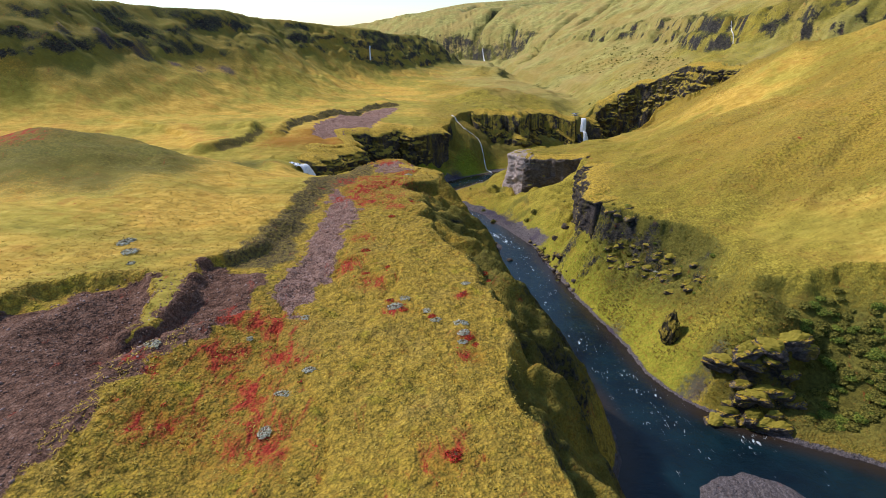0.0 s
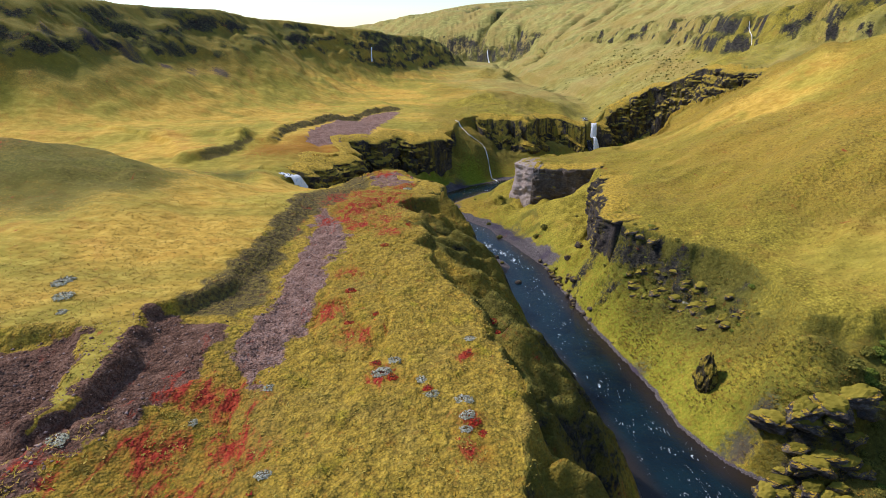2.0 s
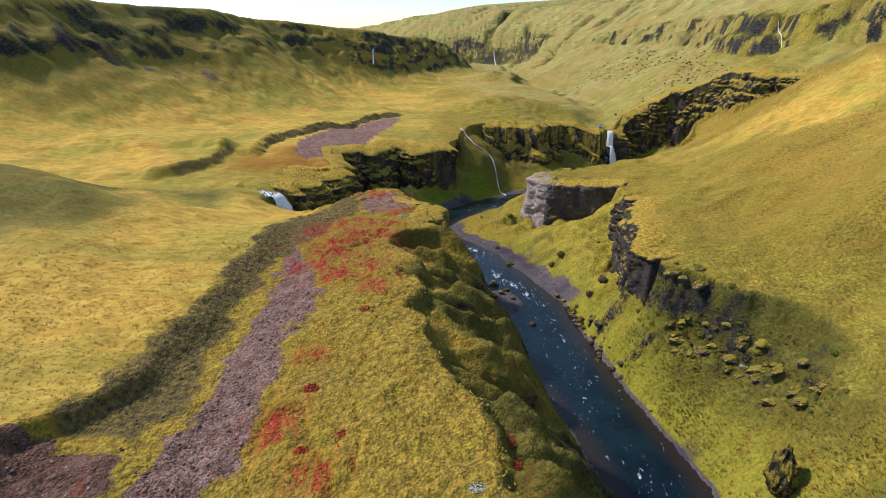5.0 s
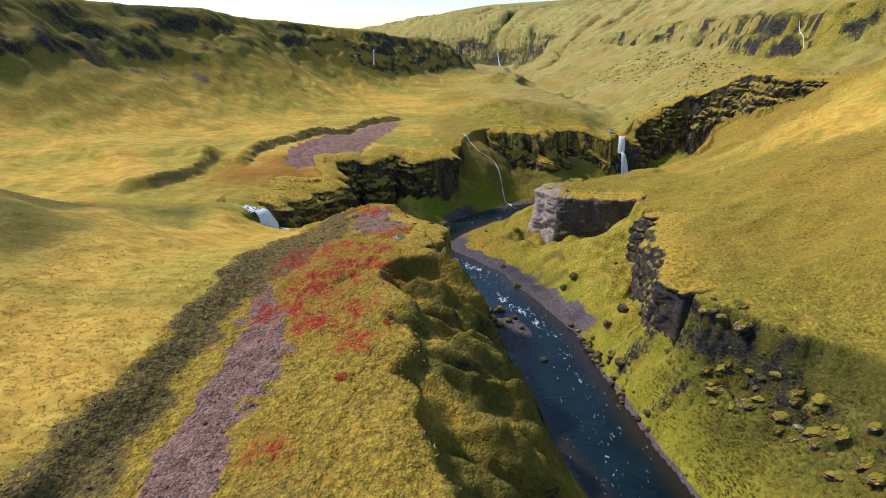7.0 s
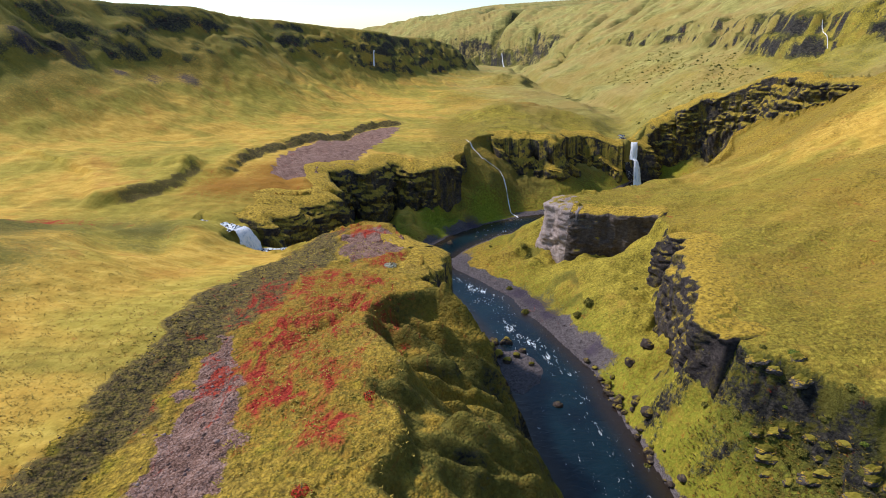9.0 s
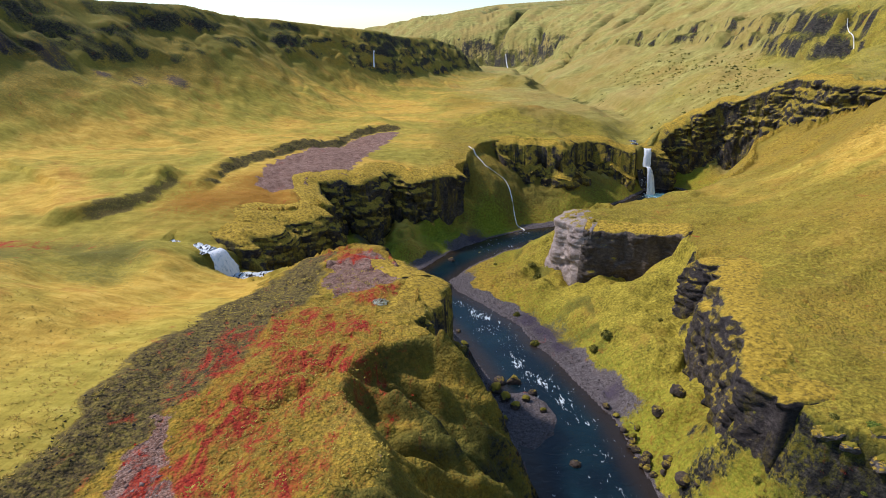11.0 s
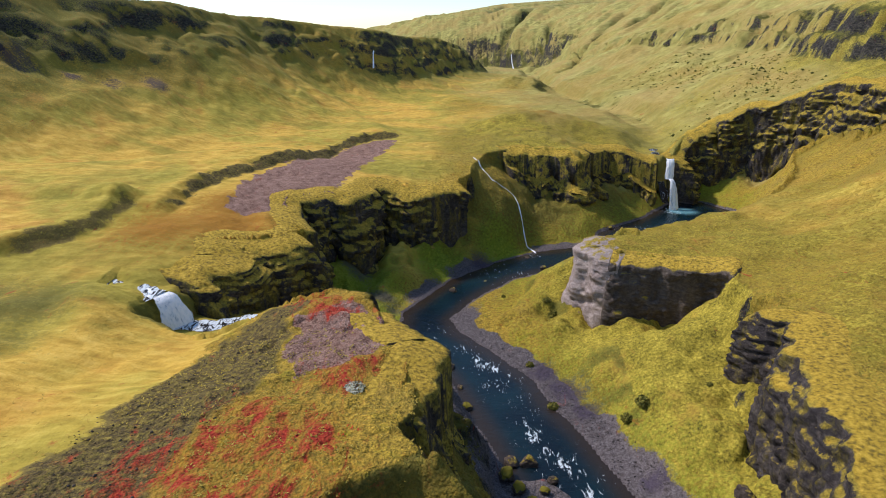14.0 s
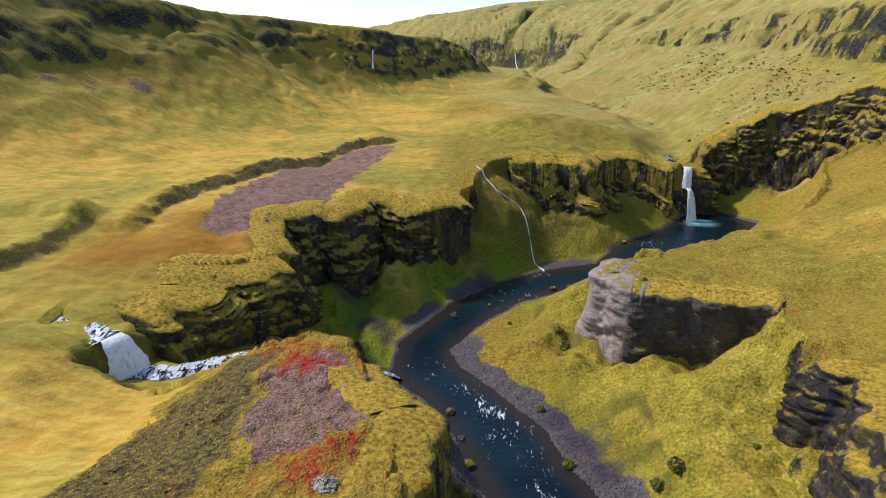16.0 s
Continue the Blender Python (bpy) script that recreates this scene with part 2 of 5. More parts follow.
def north_land(x, y):
    """Valley floor north of the gorge, the long hill west of it and the slopes east of it."""
    base = 23.5 + 0.008 * np.maximum(y - 300, 0) + 1.2 * fbm(x, y, 60, 41)
    base += 7.5 * np.exp(-(((x - 30) / 20) ** 2 + ((y - 318) / 22) ** 2)) + 3.0 * np.exp(-(((x - 60) / 14) ** 2 + ((y - 312) / 12) ** 2))
    base += 1.8 * fbm(x, y, 16, 56, 3) * np.exp(-(((x - 40) / 45) ** 2 + ((y - 310) / 40) ** 2))
    base -= 5.5 * np.exp(-(((x - 78) / 36) ** 2 + ((y - 298) / 30) ** 2))
    base += 3.0 * np.exp(-(((x - 20) / 40) ** 2 + ((y - 430) / 25) ** 2)) * fbm(x, y, 22, 40, 3)
    # the western hill: a hollow slope, a stepped crag and a gently rising top
    d = hill_depth(x, y)
    foot, crest, width = (nearby(x, y, HILL_KNOTS, k) for k in (2, 3, 4))
    below = (foot - base) * (1 - np.clip(-d / width, 0, 1)) ** 1.75
    rill = 1 - smooth(0.0, 0.25, np.abs(fbm(x * 0.9 + y * 0.35, y * 0.22 - x * 0.1, 15, 48, 3)))
    below -= smooth(-width, -0.4 * width, d) * smooth(4, -8, d) * (0.7 * rill + 0.15 * fbm(x, y, 12, 47, 3))
    wob = 4.0 * fbm(x, y, 24, 51, 4) + 2.0 * fbm(x, y, 8, 52, 3)
    wob = wob * 1.5
    steps = 0.34 * smooth(-3, 9, d + 0.5 * wob) + 0.30 * smooth(6, 19, d + wob) + 0.36 * smooth(15, 31, d - 0.6 * wob)
    hill = below + (crest - foot) * steps + np.interp(d, [28, 70, 300, 900], [0, 2.5, 9, 14])
    hill += smooth(-2, 2, d) * smooth(30, 18, d) * (0.9 * fbm(x, y, 7, 53, 4) - 1.8 * (1 - smooth(0, 0.2, np.abs(fbm(x, y, 22, 54, 3)))))
    z = base + hill * smooth(1500, 1000, y)
    # the eastern hill: slope up to its crag, the crag and the long slope above
    g, galong = line_distance(x, y, FAR_GORGE)
    east = inside(x, y, FAR_GORGE + [(6000, 2650), (6000, -3000), (77, -3000)])
    b = east_depth(x, y)
    foot, rise = (nearby(x, y, EAST_KNOTS, k) for k in (2, 3))
    share = g / (g + np.clip(-b, 0, None) + 1e-6)
    up = np.where(b < 0, (foot - base) * smooth(0, 14, g) * share ** 1.15, foot - base)
    wob = 2.0 * fbm(x, y, 20, 68, 3) + 1.2 * fbm(x, y, 6, 69, 2)
    far = smooth(640, 760, y)
    up += mix(rise * (0.55 * smooth(-0.5, 4, b) + 0.45 * smooth(6, 11, b + wob)), rise * smooth(-6, 48, b + 3 * wob), far) + np.interp(b, [8, 110, 500, 900, 2500], [0, 46, 66, 84, 130])
    ribs = np.abs(fbm((x + 0.7 * y) * 0.13, (y - 0.85 * x) * 0.62, 30, 45, 4))
    up -= smooth(15, 60, b) * (3.0 + 0.012 * np.clip(b, 0, 500)) * (1 - smooth(0.0, 0.30, ribs))
    up += smooth(8, 25, g) * smooth(0, -8, b) * (1.1 * fbm((x + 0.5 * y) * 0.35, y - 0.6 * x, 11, 70, 3))
    up += (1 - 0.6 * far) * smooth(-3, 1, b) * smooth(24, 12, b) * (1.6 * fbm(x, y, 8, 55, 4) - 2.2 * (1 - smooth(0, 0.2, np.abs(fbm(x, y, 16, 71, 3)))))
    up -= clefts(x, y) * (6 + 0.006 * np.maximum(y - 500, 0))
    up *= mix(1, np.interp(x, [-600, -220, -110, 0, 80], [0.55, 0.62, 0.80, 1.02, 1.12]), smooth(900, 1200, y))
    up += 5 * smooth(112, 132, x) * smooth(305, 285, y)
    z = np.where(east, z + up, z)
    z += (7 + 2.5 * fbm(x, y, 12, 78, 3)) * np.exp(-(((x - 36) / 24) ** 2 + ((y - 512) / 15) ** 2)) + 5 * np.exp(-(((x - 56) / 10) ** 2 + ((y - 500) / 10) ** 2))
    cut = smooth(13, 3, g + 3 * fbm(x, y, 20, 46)) * np.interp(galong, [0, 1, 2, 3, 5, 7, 8, 9, 14], [1.5, 2, 3, 4, 4, 4, 6, 8, 8])
    return z - cut


def upland(x, y):
    """The land as it would lie without the gorge."""
    west = lattice(x, y, WEST_X, WEST_Y, WEST_Z)
    west += np.interp(-x, [130, 400], [0, 8])
    east = lattice(x, y, EAST_X, EAST_Y, EAST_Z)
    east += np.clip(x - 170, 0, 500) * 0.22
    axis = np.interp(y, [-60, 40, 70, 120, 160, 190, 215, 245, 300], [40, 30, 22, 15, 5, 5, 20, 50, 80])
    low = mix(west, east, smooth(-10, 10, x - axis))
    share = smooth(-14, 14, y - north_line(x))
    there = share > 0
    low[there] = mix(low[there], north_land(x[there], y[there]), share[there])
    return low


def step_bank(x, y, line, rise, fade):
    """A low bank: the land on the left of the line's run stands higher and eases back to its old level."""
    dist, where = line_distance(x, y, line)
    p = np.array(line, float)
    k = np.clip(where.astype(int), 0, len(line) - 2)
    dx, dy = p[k + 1, 0] - p[k, 0], p[k + 1, 1] - p[k, 1]
    side = np.sign(dx * (y - p[k, 1]) - dy * (x - p[k, 0]))
    sd = dist * side + 0.9 * fbm(x, y, 9, 37, 2)
    ends = smooth(0, 0.6, where) * smooth(len(line) - 1, len(line) - 1.6, where)
    rise = rise * (1 + 0.25 * fbm(x, y, 14, 39, 2))
    return rise * ends * (smooth(-0.6, 3.2, sd + 0.35 * fbm(x, y, 2.2, 40, 2)) * np.exp(-np.clip(sd, 0, None) / fade) - 0.30 * smooth(0.4, -1.0, sd) * np.exp(np.clip(sd, None, 0) / 14))


TRACK_BANK = [(-60, 194), (-59.3, 201), (-57, 218), (-51.4, 234), (-45, 248), (-38.5, 277), (-33, 298), (-18.5, 304)]
MEADOW_BANK = [(-84, 170), (-77, 174), (-71, 180), (-68.5, 188), (-68, 196), (-66, 203)]


def tussocks(x, y):
    d1, d2 = cells(x + 0.25 * fbm(x, y, 1.0, 3, 2), y, 0.95, 11)
    return np.sqrt(np.clip(1 - d1 * d1 * 1.6, 0, 1))


def terrain(x, y):
    """Height of the ground and the masks of what covers it."""
    wx = x + 1.3 * fbm(x, y, 9, 1, 3) + 0.5 * fbm(x, y, 2.4, 2, 3)
    wy = y + 1.3 * fbm(x, y, 9, 5, 3) + 0.5 * fbm(x, y, 2.4, 6, 3)
    up = upland(x, y)
    dg = -signed(wx, wy, GORGE)                     # metres inside the rim
    dw = signed(mix(x, wx, 0.45), mix(y, wy, 0.45), WATER)
    share, weight = np.zeros_like(x), np.full_like(x, 0.05)
    for cx, cy, reach, part_ in CLIFFS:
        w = np.exp(-((x - cx) ** 2 + (y - cy) ** 2) / (reach * reach))
        share += w * part_
        weight += w
    share = np.clip(share / weight * (1 + 0.35 * fbm(x, y, 7, 21, 3)), 0.0, 0.92)
    rim = dg
    dg = dg + 2.4 * smooth(0.2, 0.4, share)
    in_gorge = dg > 0
    bench, weight = np.zeros_like(x), np.full_like(x, 0.25)
    for cx, cy, reach, part_ in BENCHES:
        w = np.exp(-((x - cx) ** 2 + (y - cy) ** 2) / (reach * reach))
        bench += w * part_
        weight += w
    bench = bench / weight
    # the side stream stands higher than the river
    ds, salong = line_distance(x, y, STREAM)
    stream_z = np.interp(salong, range(len(STREAM_Z)), STREAM_Z)
    near_stream = np.clip(ds - 1.6, 0, None)
    lower = np.clip(dw - bench, 0, None)
    dr, ralong = line_distance(x, y, RAVINE)
    ravine_z = np.interp(ralong, range(len(RAVINE_Z)), RAVINE_Z)
    near_ravine = np.clip(dr - 2.5, 0, None)
    foot = np.minimum(np.minimum(lower, near_stream), near_ravine)
    level = stream_z * (lower / (lower + near_stream + 1e-6)) ** 1.5 * smooth(60, 20, ds) * smooth(-8, -14, x)
    level = level + ravine_z * (lower / (lower + near_ravine + 1e-6)) * smooth(88, 96, x)
    s = foot / (foot + np.clip(dg, 0, None) + 1e-6)
    width = 2.0 + 1.6 * share
    wall = smooth(1.0, 0.0, np.clip(dg, 0, None) / width + 0.15 * fbm(x, y, 1.6, 22, 2))
    spur = np.exp(-(((x - 6) / 16) ** 2 + ((y - 252) / 16) ** 2))
    west_side = smooth(5, -5, x - np.interp(y, [40, 70, 120, 160, 180], [32, 28, 20, 10, 2])) * smooth(170, 155, y)
    rib = fbm(x * 0.35 + y * 0.1, y, 7, 26, 3)
    buttress = 1 - 2.4 * np.abs(fbm(y + 0.55 * x, x * 0.16, 13, 74, 2))
    floor = mix(np.clip(s, 0, 1), 1 - (1 - np.clip(s, 0, 1)) ** 1.7, np.maximum(west_side, spur))
    floor = floor + west_side * smooth(0, 0.4, s) * smooth(1, 0.8, s) * (0.12 * rib + 0.13 * buttress - 0.07 * (1 - smooth(0, 0.28, np.abs(fbm(x * 0.22 + y * 0.15, y, 6, 58, 3)))))
    rise = np.where(dg > 0, (1 - share) * floor + share * wall, 1.0)
    body = level + (up - level) * rise
    step = 2.4
    wob = 0.45 * fbm(x, y, 5, 23, 2)
    k = body / step + wob
    terr = (np.floor(k) + smooth(0.25, 0.75, k - np.floor(k)) - wob) * step
    crag = smooth(0.22, 0.5, share) * smooth(0.35, 0.6, rise) * smooth(2.0, 4.0, dg) * in_gorge
    z = mix(body, terr, 0.5 * crag)
    z += crag * smooth(8, 3, dg) * 0.5 * fbm(x, y, 2.2, 24, 3)
    rough = smooth(0.3, 4, foot) * smooth(0, 3, dg) * in_gorge
    z += rough * (0.35 * fbm(x, y, 6, 25, 4) + west_side * (0.75 * fbm(x * 0.35, y, 3.0, 27, 4) + 0.45 * fbm(x * 0.6, y, 1.1, 28, 2)))
    # the rocky spur above the bend and the bushy hollow behind it
    spur_zone = np.exp(-(((x - 51) / 7.5) ** 2 + ((y - 62) / 6.5) ** 2)) * smooth(0.5, 5, dw)
    k = z / 2.6 + 0.5 * fbm(x, y, 7, 76, 3)
    z += spur_zone * (2.6 * (smooth(0.3, 0.7, k - np.floor(k)) - (k - np.floor(k))) * 0.9 + 1.6 * fbm(x, y, 5, 75, 4))
    z += smooth(0.5, 4, dw) * (4.5 * smooth(1.25, 0.75, np.hypot((x - 53) / 7.5, (y - 68) / 6.0) + 0.12 * fbm(x, y, 4, 79, 2)) + 2.2 * smooth(1.2, 0.8, np.hypot((x - 49.5) / 7, (y - 62.5) / 3.5)))
    z -= 3.2 * np.exp(-(((x - 62) / 4.5) ** 2 + ((y - 60) / 9) ** 2)) * smooth(1, 6, dw)
    shore = 0.10 + 0.035 * np.clip(dw, 0, 14)
    z = np.where(dw <= 0, -0.3 - 1.1 * smooth(0, 4, -dw), np.maximum(z, shore))
    for bar in (LEFT_BAR, NEAR_BAR):
        db = signed(wx * 0.5 + x * 0.5, wy * 0.5 + y * 0.5, bar)
        z = np.where(db < 1.5, np.maximum(z, mix(-0.5, 0.35, smooth(1.5, -2.0, db))), z)
    # beds of the stream and of the river above the falls
    z = np.where((x < -44.5) & (x > -60) & (ds < 5), np.maximum(z, stream_z - 0.4 - 0.5 * smooth(2, 5, ds)), z)
    z = np.where((ds < 4) & (dw > 0) & (x > -56), mix(np.minimum(z, stream_z - 0.3), z, smooth(1.2, 3.5, ds + 0.5 * fbm(x, y, 2, 29, 2))), z)
    # the gully of bare gravel below the turf edge west of the ridge
    de, _ = line_distance(wx, wy, TURF_EDGE)
    in_gully = inside(wx, wy, TURF_EDGE + [(-21, 128), (-18, 100), (-16, 70), (-20, 52), (-28, 40), (-33, 30), (-30, 10)])
    depth = np.interp(y, [0, 40, 60, 90, 112, 128], [2.2, 2.0, 1.5, 0.9, 0.6, 0])
    z -= np.where(in_gully & ~in_gorge, depth * smooth(0, np.interp(y, [60, 80], [2.0, 4.0]), de) * (1 - smooth(2.5, 10, de)), 0)
    out = ~in_gorge
    z -= out * (0.5 * smooth(0.1, 0.5, share) + 0.2) * smooth(5.0, 0.0, -dg) ** 1.5 * smooth(340, 300, y)
    z += out * (step_bank(x, y, TRACK_BANK, 2.0, 150) + step_bank(x, y, MEADOW_BANK, 2.2, 60))
    z += out * smooth(48, 70, x) * smooth(300, 240, y) * (3.4 * fbm((x + 0.45 * y) * 0.30, (y - 0.5 * x) * 0.9, 24, 34, 3) + 0.8 * fbm((x + 0.45 * y) * 0.5, y - 0.5 * x, 9, 35, 3))
    hum = out * smooth(-40, -55, x) * smooth(-140, -105, x) * smooth(80, 100, y) * smooth(170, 155, y)
    z += hum * (1.6 * fbm(x + 0.4 * y, y * 0.7, 16, 59, 2) + 1.2 * np.exp(-(((x + 92) / 20) ** 2 + ((y - 118) / 20) ** 2)))
    rest = np.clip((-68 - x) / 14, -60, None)
    z += out * 6.0 * smooth(-2.2, 1.0, rest) * np.exp(-((y - 119) / np.where(y > 119, 15, 22)) ** 2) * smooth(-190, -120, x)
    ledge, _ = line_distance(x, y, CRAG_BAND)
    z += in_gorge * np.exp(-(ledge / 4.0) ** 2) * (0.9 * fbm(x, y, 3.4, 64, 3) - 1.1 * (1 - smooth(0, 0.22, np.abs(fbm(x, y, 5, 65, 2)))))
    z += out * smooth(-34, -44, x) * smooth(230, 190, y) * (0.45 + 0.5 * smooth(110, 130, y)) * fbm(x, y, 18, 36, 3)
    z += out * (0.35 * fbm(x, y, 11, 31, 4) + 0.25 * fbm(x, y, 3.2, 32, 3))
    moss = out * smooth(-34, -27, x) * smooth(170, 150, y) * smooth(40, 20, x) * ~in_gully
    z += moss * (0.17 * tussocks(x, y) + 0.22 * fbm(x, y, 2.6, 33, 2) - 0.45 * smooth(0.05, 0.0, np.abs(fbm(x * 0.6 + y * 0.1, y * 0.3, 6, 38, 2))) - 0.22 * smooth(0.06, 0.0, np.abs(fbm(x, y * 0.7, 4, 80, 2))))
    return z, rim, dw, in_gully, share, de, ds


# ---- the sheet of ground ----


def stations(fine, low, high, grow):
    """Knots that run evenly through the fine stretches and widen outside them."""
    out = []
    for a, b, step in fine:
        out += list(np.arange(a, b, step))
    step, v = fine[0][2], fine[0][0]
    head = []
    while v > low:
        step *= grow
        v -= step
        head.append(v)
    step, v = fine[-1][2], out[-1]
    tail = []
    while v < high:
        step *= grow
        v += step
        tail.append(v)
    return np.array(head[::-1] + out + tail)


gx = stations([(-62, -42, 0.5), (-42, 56, 0.37), (56, 110, 0.6)], -2600, 2600, 1.022)
gy = stations([(16, 200, 0.39), (200, 300, 0.55), (300, 490, 1.0)], -220, 4200, 1.013)
X, Y = np.meshgrid(gx, gy)
Z, DG, DW, GULLY, SHARE, DE, DS = terrain(X, Y)


def grid_mesh(name, xs, ys, zs):
    nx, ny = xs.shape[1], xs.shape[0]
    co = np.stack([xs, ys, zs], -1).reshape(-1, 3).astype(np.float32)
    idx = np.arange(nx * ny, dtype=np.int32).reshape(ny, nx)
    quads = np.stack([idx[:-1, :-1], idx[:-1, 1:], idx[1:, 1:], idx[1:, :-1]], -1).reshape(-1, 4)
    me = bpy.data.meshes.new(name)
    me.vertices.add(len(co))
    me.vertices.foreach_set("co", co.ravel())
    me.loops.add(quads.size)
    me.loops.foreach_set("vertex_index", quads.ravel())
    me.polygons.add(len(quads))
    me.polygons.foreach_set("loop_start", np.arange(0, quads.size, 4, dtype=np.int32))
    me.polygons.foreach_set("use_smooth", np.ones(len(quads), dtype=bool))
    me.update(calc_edges=True)
    return me


def mask(me, name, values):
    me.attributes.new(name, "FLOAT", "POINT").data.foreach_set("value", np.asarray(values, dtype=np.float32).ravel())



def height(x, y):
    """Height of the sheet at a place, between its knots."""
    x, y = np.asarray(x, dtype=float), np.asarray(y, dtype=float)
    i = np.clip(np.searchsorted(gx, x) - 1, 0, len(gx) - 2)
    j = np.clip(np.searchsorted(gy, y) - 1, 0, len(gy) - 2)
    tx, ty = (x - gx[i]) / (gx[i + 1] - gx[i]), (y - gy[j]) / (gy[j + 1] - gy[j])
    return mix(mix(Z[j, i], Z[j, i + 1], tx), mix(Z[j + 1, i], Z[j + 1, i + 1], tx), ty)


def sampled(field, x, y):
    i = np.clip(np.searchsorted(gx, x), 0, len(gx) - 1)
    j = np.clip(np.searchsorted(gy, y), 0, len(gy) - 1)
    return field[j, i]


# ---- materials ----


class Nodes:
    """Short hand for a node tree."""

    def __init__(self, name):
        self.mat = bpy.data.materials.new(name)
        self.mat.use_nodes = True
        self.tree = self.mat.node_tree
        self.bsdf = self.tree.nodes["Principled BSDF"]
        self.pos = self.add("ShaderNodeNewGeometry").outputs["Position"]

    def add(self, kind, **props):
        n = self.tree.nodes.new(kind)
        if "operation" in props:
            n.operation = props["operation"]
        if "interpolation_type" in props:
            n.interpolation_type = props["interpolation_type"]
        if "data_type" in props:
            n.data_type = props["data_type"]
        if "blend_type" in props:
            n.blend_type = props["blend_type"]
        if "feature" in props:
            n.feature = props["feature"]
        if "attribute_name" in props:
            n.attribute_name = props["attribute_name"]
        return n

    def put(self, value, socket):
        if isinstance(value, bpy.types.NodeSocket):
            self.tree.links.new(value, socket)
        elif isinstance(value, (tuple, list)) and len(value) == 3 and socket.type == "RGBA":
            socket.default_value = (*value, 1)
        else:
            socket.default_value = value

    def noise(self, scale, detail=4, rough=0.55, stretch=None, warp=0.0):
        n = self.add("ShaderNodeTexNoise")
        vec = self.pos
        if stretch:
            m = self.add("ShaderNodeMapping")
            m.inputs["Scale"].default_value = stretch
            self.put(vec, m.inputs["Vector"])
            vec = m.outputs["Vector"]
        self.put(vec, n.inputs["Vector"])
        n.inputs["Scale"].default_value = scale
        n.inputs["Detail"].default_value = detail
        n.inputs["Roughness"].default_value = rough
        n.inputs["Distortion"].default_value = warp
        return n.outputs["Fac"]

    def cell(self, scale, out="Distance", feature="F1"):
        n = self.add("ShaderNodeTexVoronoi", feature=feature)
        self.put(self.pos, n.inputs["Vector"])
        n.inputs["Scale"].default_value = scale
        return n.outputs[out]

    def attr(self, name):
        return self.add("ShaderNodeAttribute", attribute_name=name).outputs["Fac"]

    def math(self, op, a, b=0.0, c=0.0):
        n = self.add("ShaderNodeMath", operation=op)
        for v, sck in zip((a, b, c), n.inputs):
            self.put(v, sck)
        return n.outputs[0]

    def remap(self, v, a, b, lo=0.0, hi=1.0):
        n = self.add("ShaderNodeMapRange", interpolation_type="SMOOTHSTEP")
        for x, k in ((v, 0), (a, 1), (b, 2), (lo, 3), (hi, 4)):
            self.put(x, n.inputs[k])
        return n.outputs[0]

    def blend(self, t, a, b, kind="MIX"):
        n = self.add("ShaderNodeMix", data_type="RGBA", blend_type=kind)
        self.put(t, n.inputs[0])
        self.put(a, n.inputs[6])
        self.put(b, n.inputs[7])
        return n.outputs[2]

    def ramp(self, v, *stops):
        n = self.add("ShaderNodeValToRGB")
        els = n.color_ramp.elements
        while len(els) < len(stops):
            els.new(0.5)
        for e, (p, c) in zip(els, stops):
            e.position, e.color = p, (*c, 1)
        self.put(v, n.inputs[0])
        return n.outputs[0]

    def up(self):
        n = self.add("ShaderNodeSeparateXYZ")
        self.put(self.add("ShaderNodeNewGeometry").outputs["Normal"], n.inputs[0])
        return n.outputs[2]

    def bump(self, h, distance, strength=1.0, under=None):
        n = self.add("ShaderNodeBump")
        n.inputs["Distance"].default_value = distance
        n.inputs["Strength"].default_value = strength
        self.put(h, n.inputs["Height"])
        if under is not None:
            self.put(under, n.inputs["Normal"])
        return n.outputs[0]

    def finish(self, color, rough, normal=None, spec=0.25, **more):
        self.put(color, self.bsdf.inputs["Base Color"])
        self.put(rough, self.bsdf.inputs["Roughness"])
        self.put(spec, self.bsdf.inputs["Specular IOR Level"])
        if normal is not None:
            self.put(normal, self.bsdf.inputs["Normal"])
        for k, v in more.items():
            self.put(v, self.bsdf.inputs[k])
        return self.mat


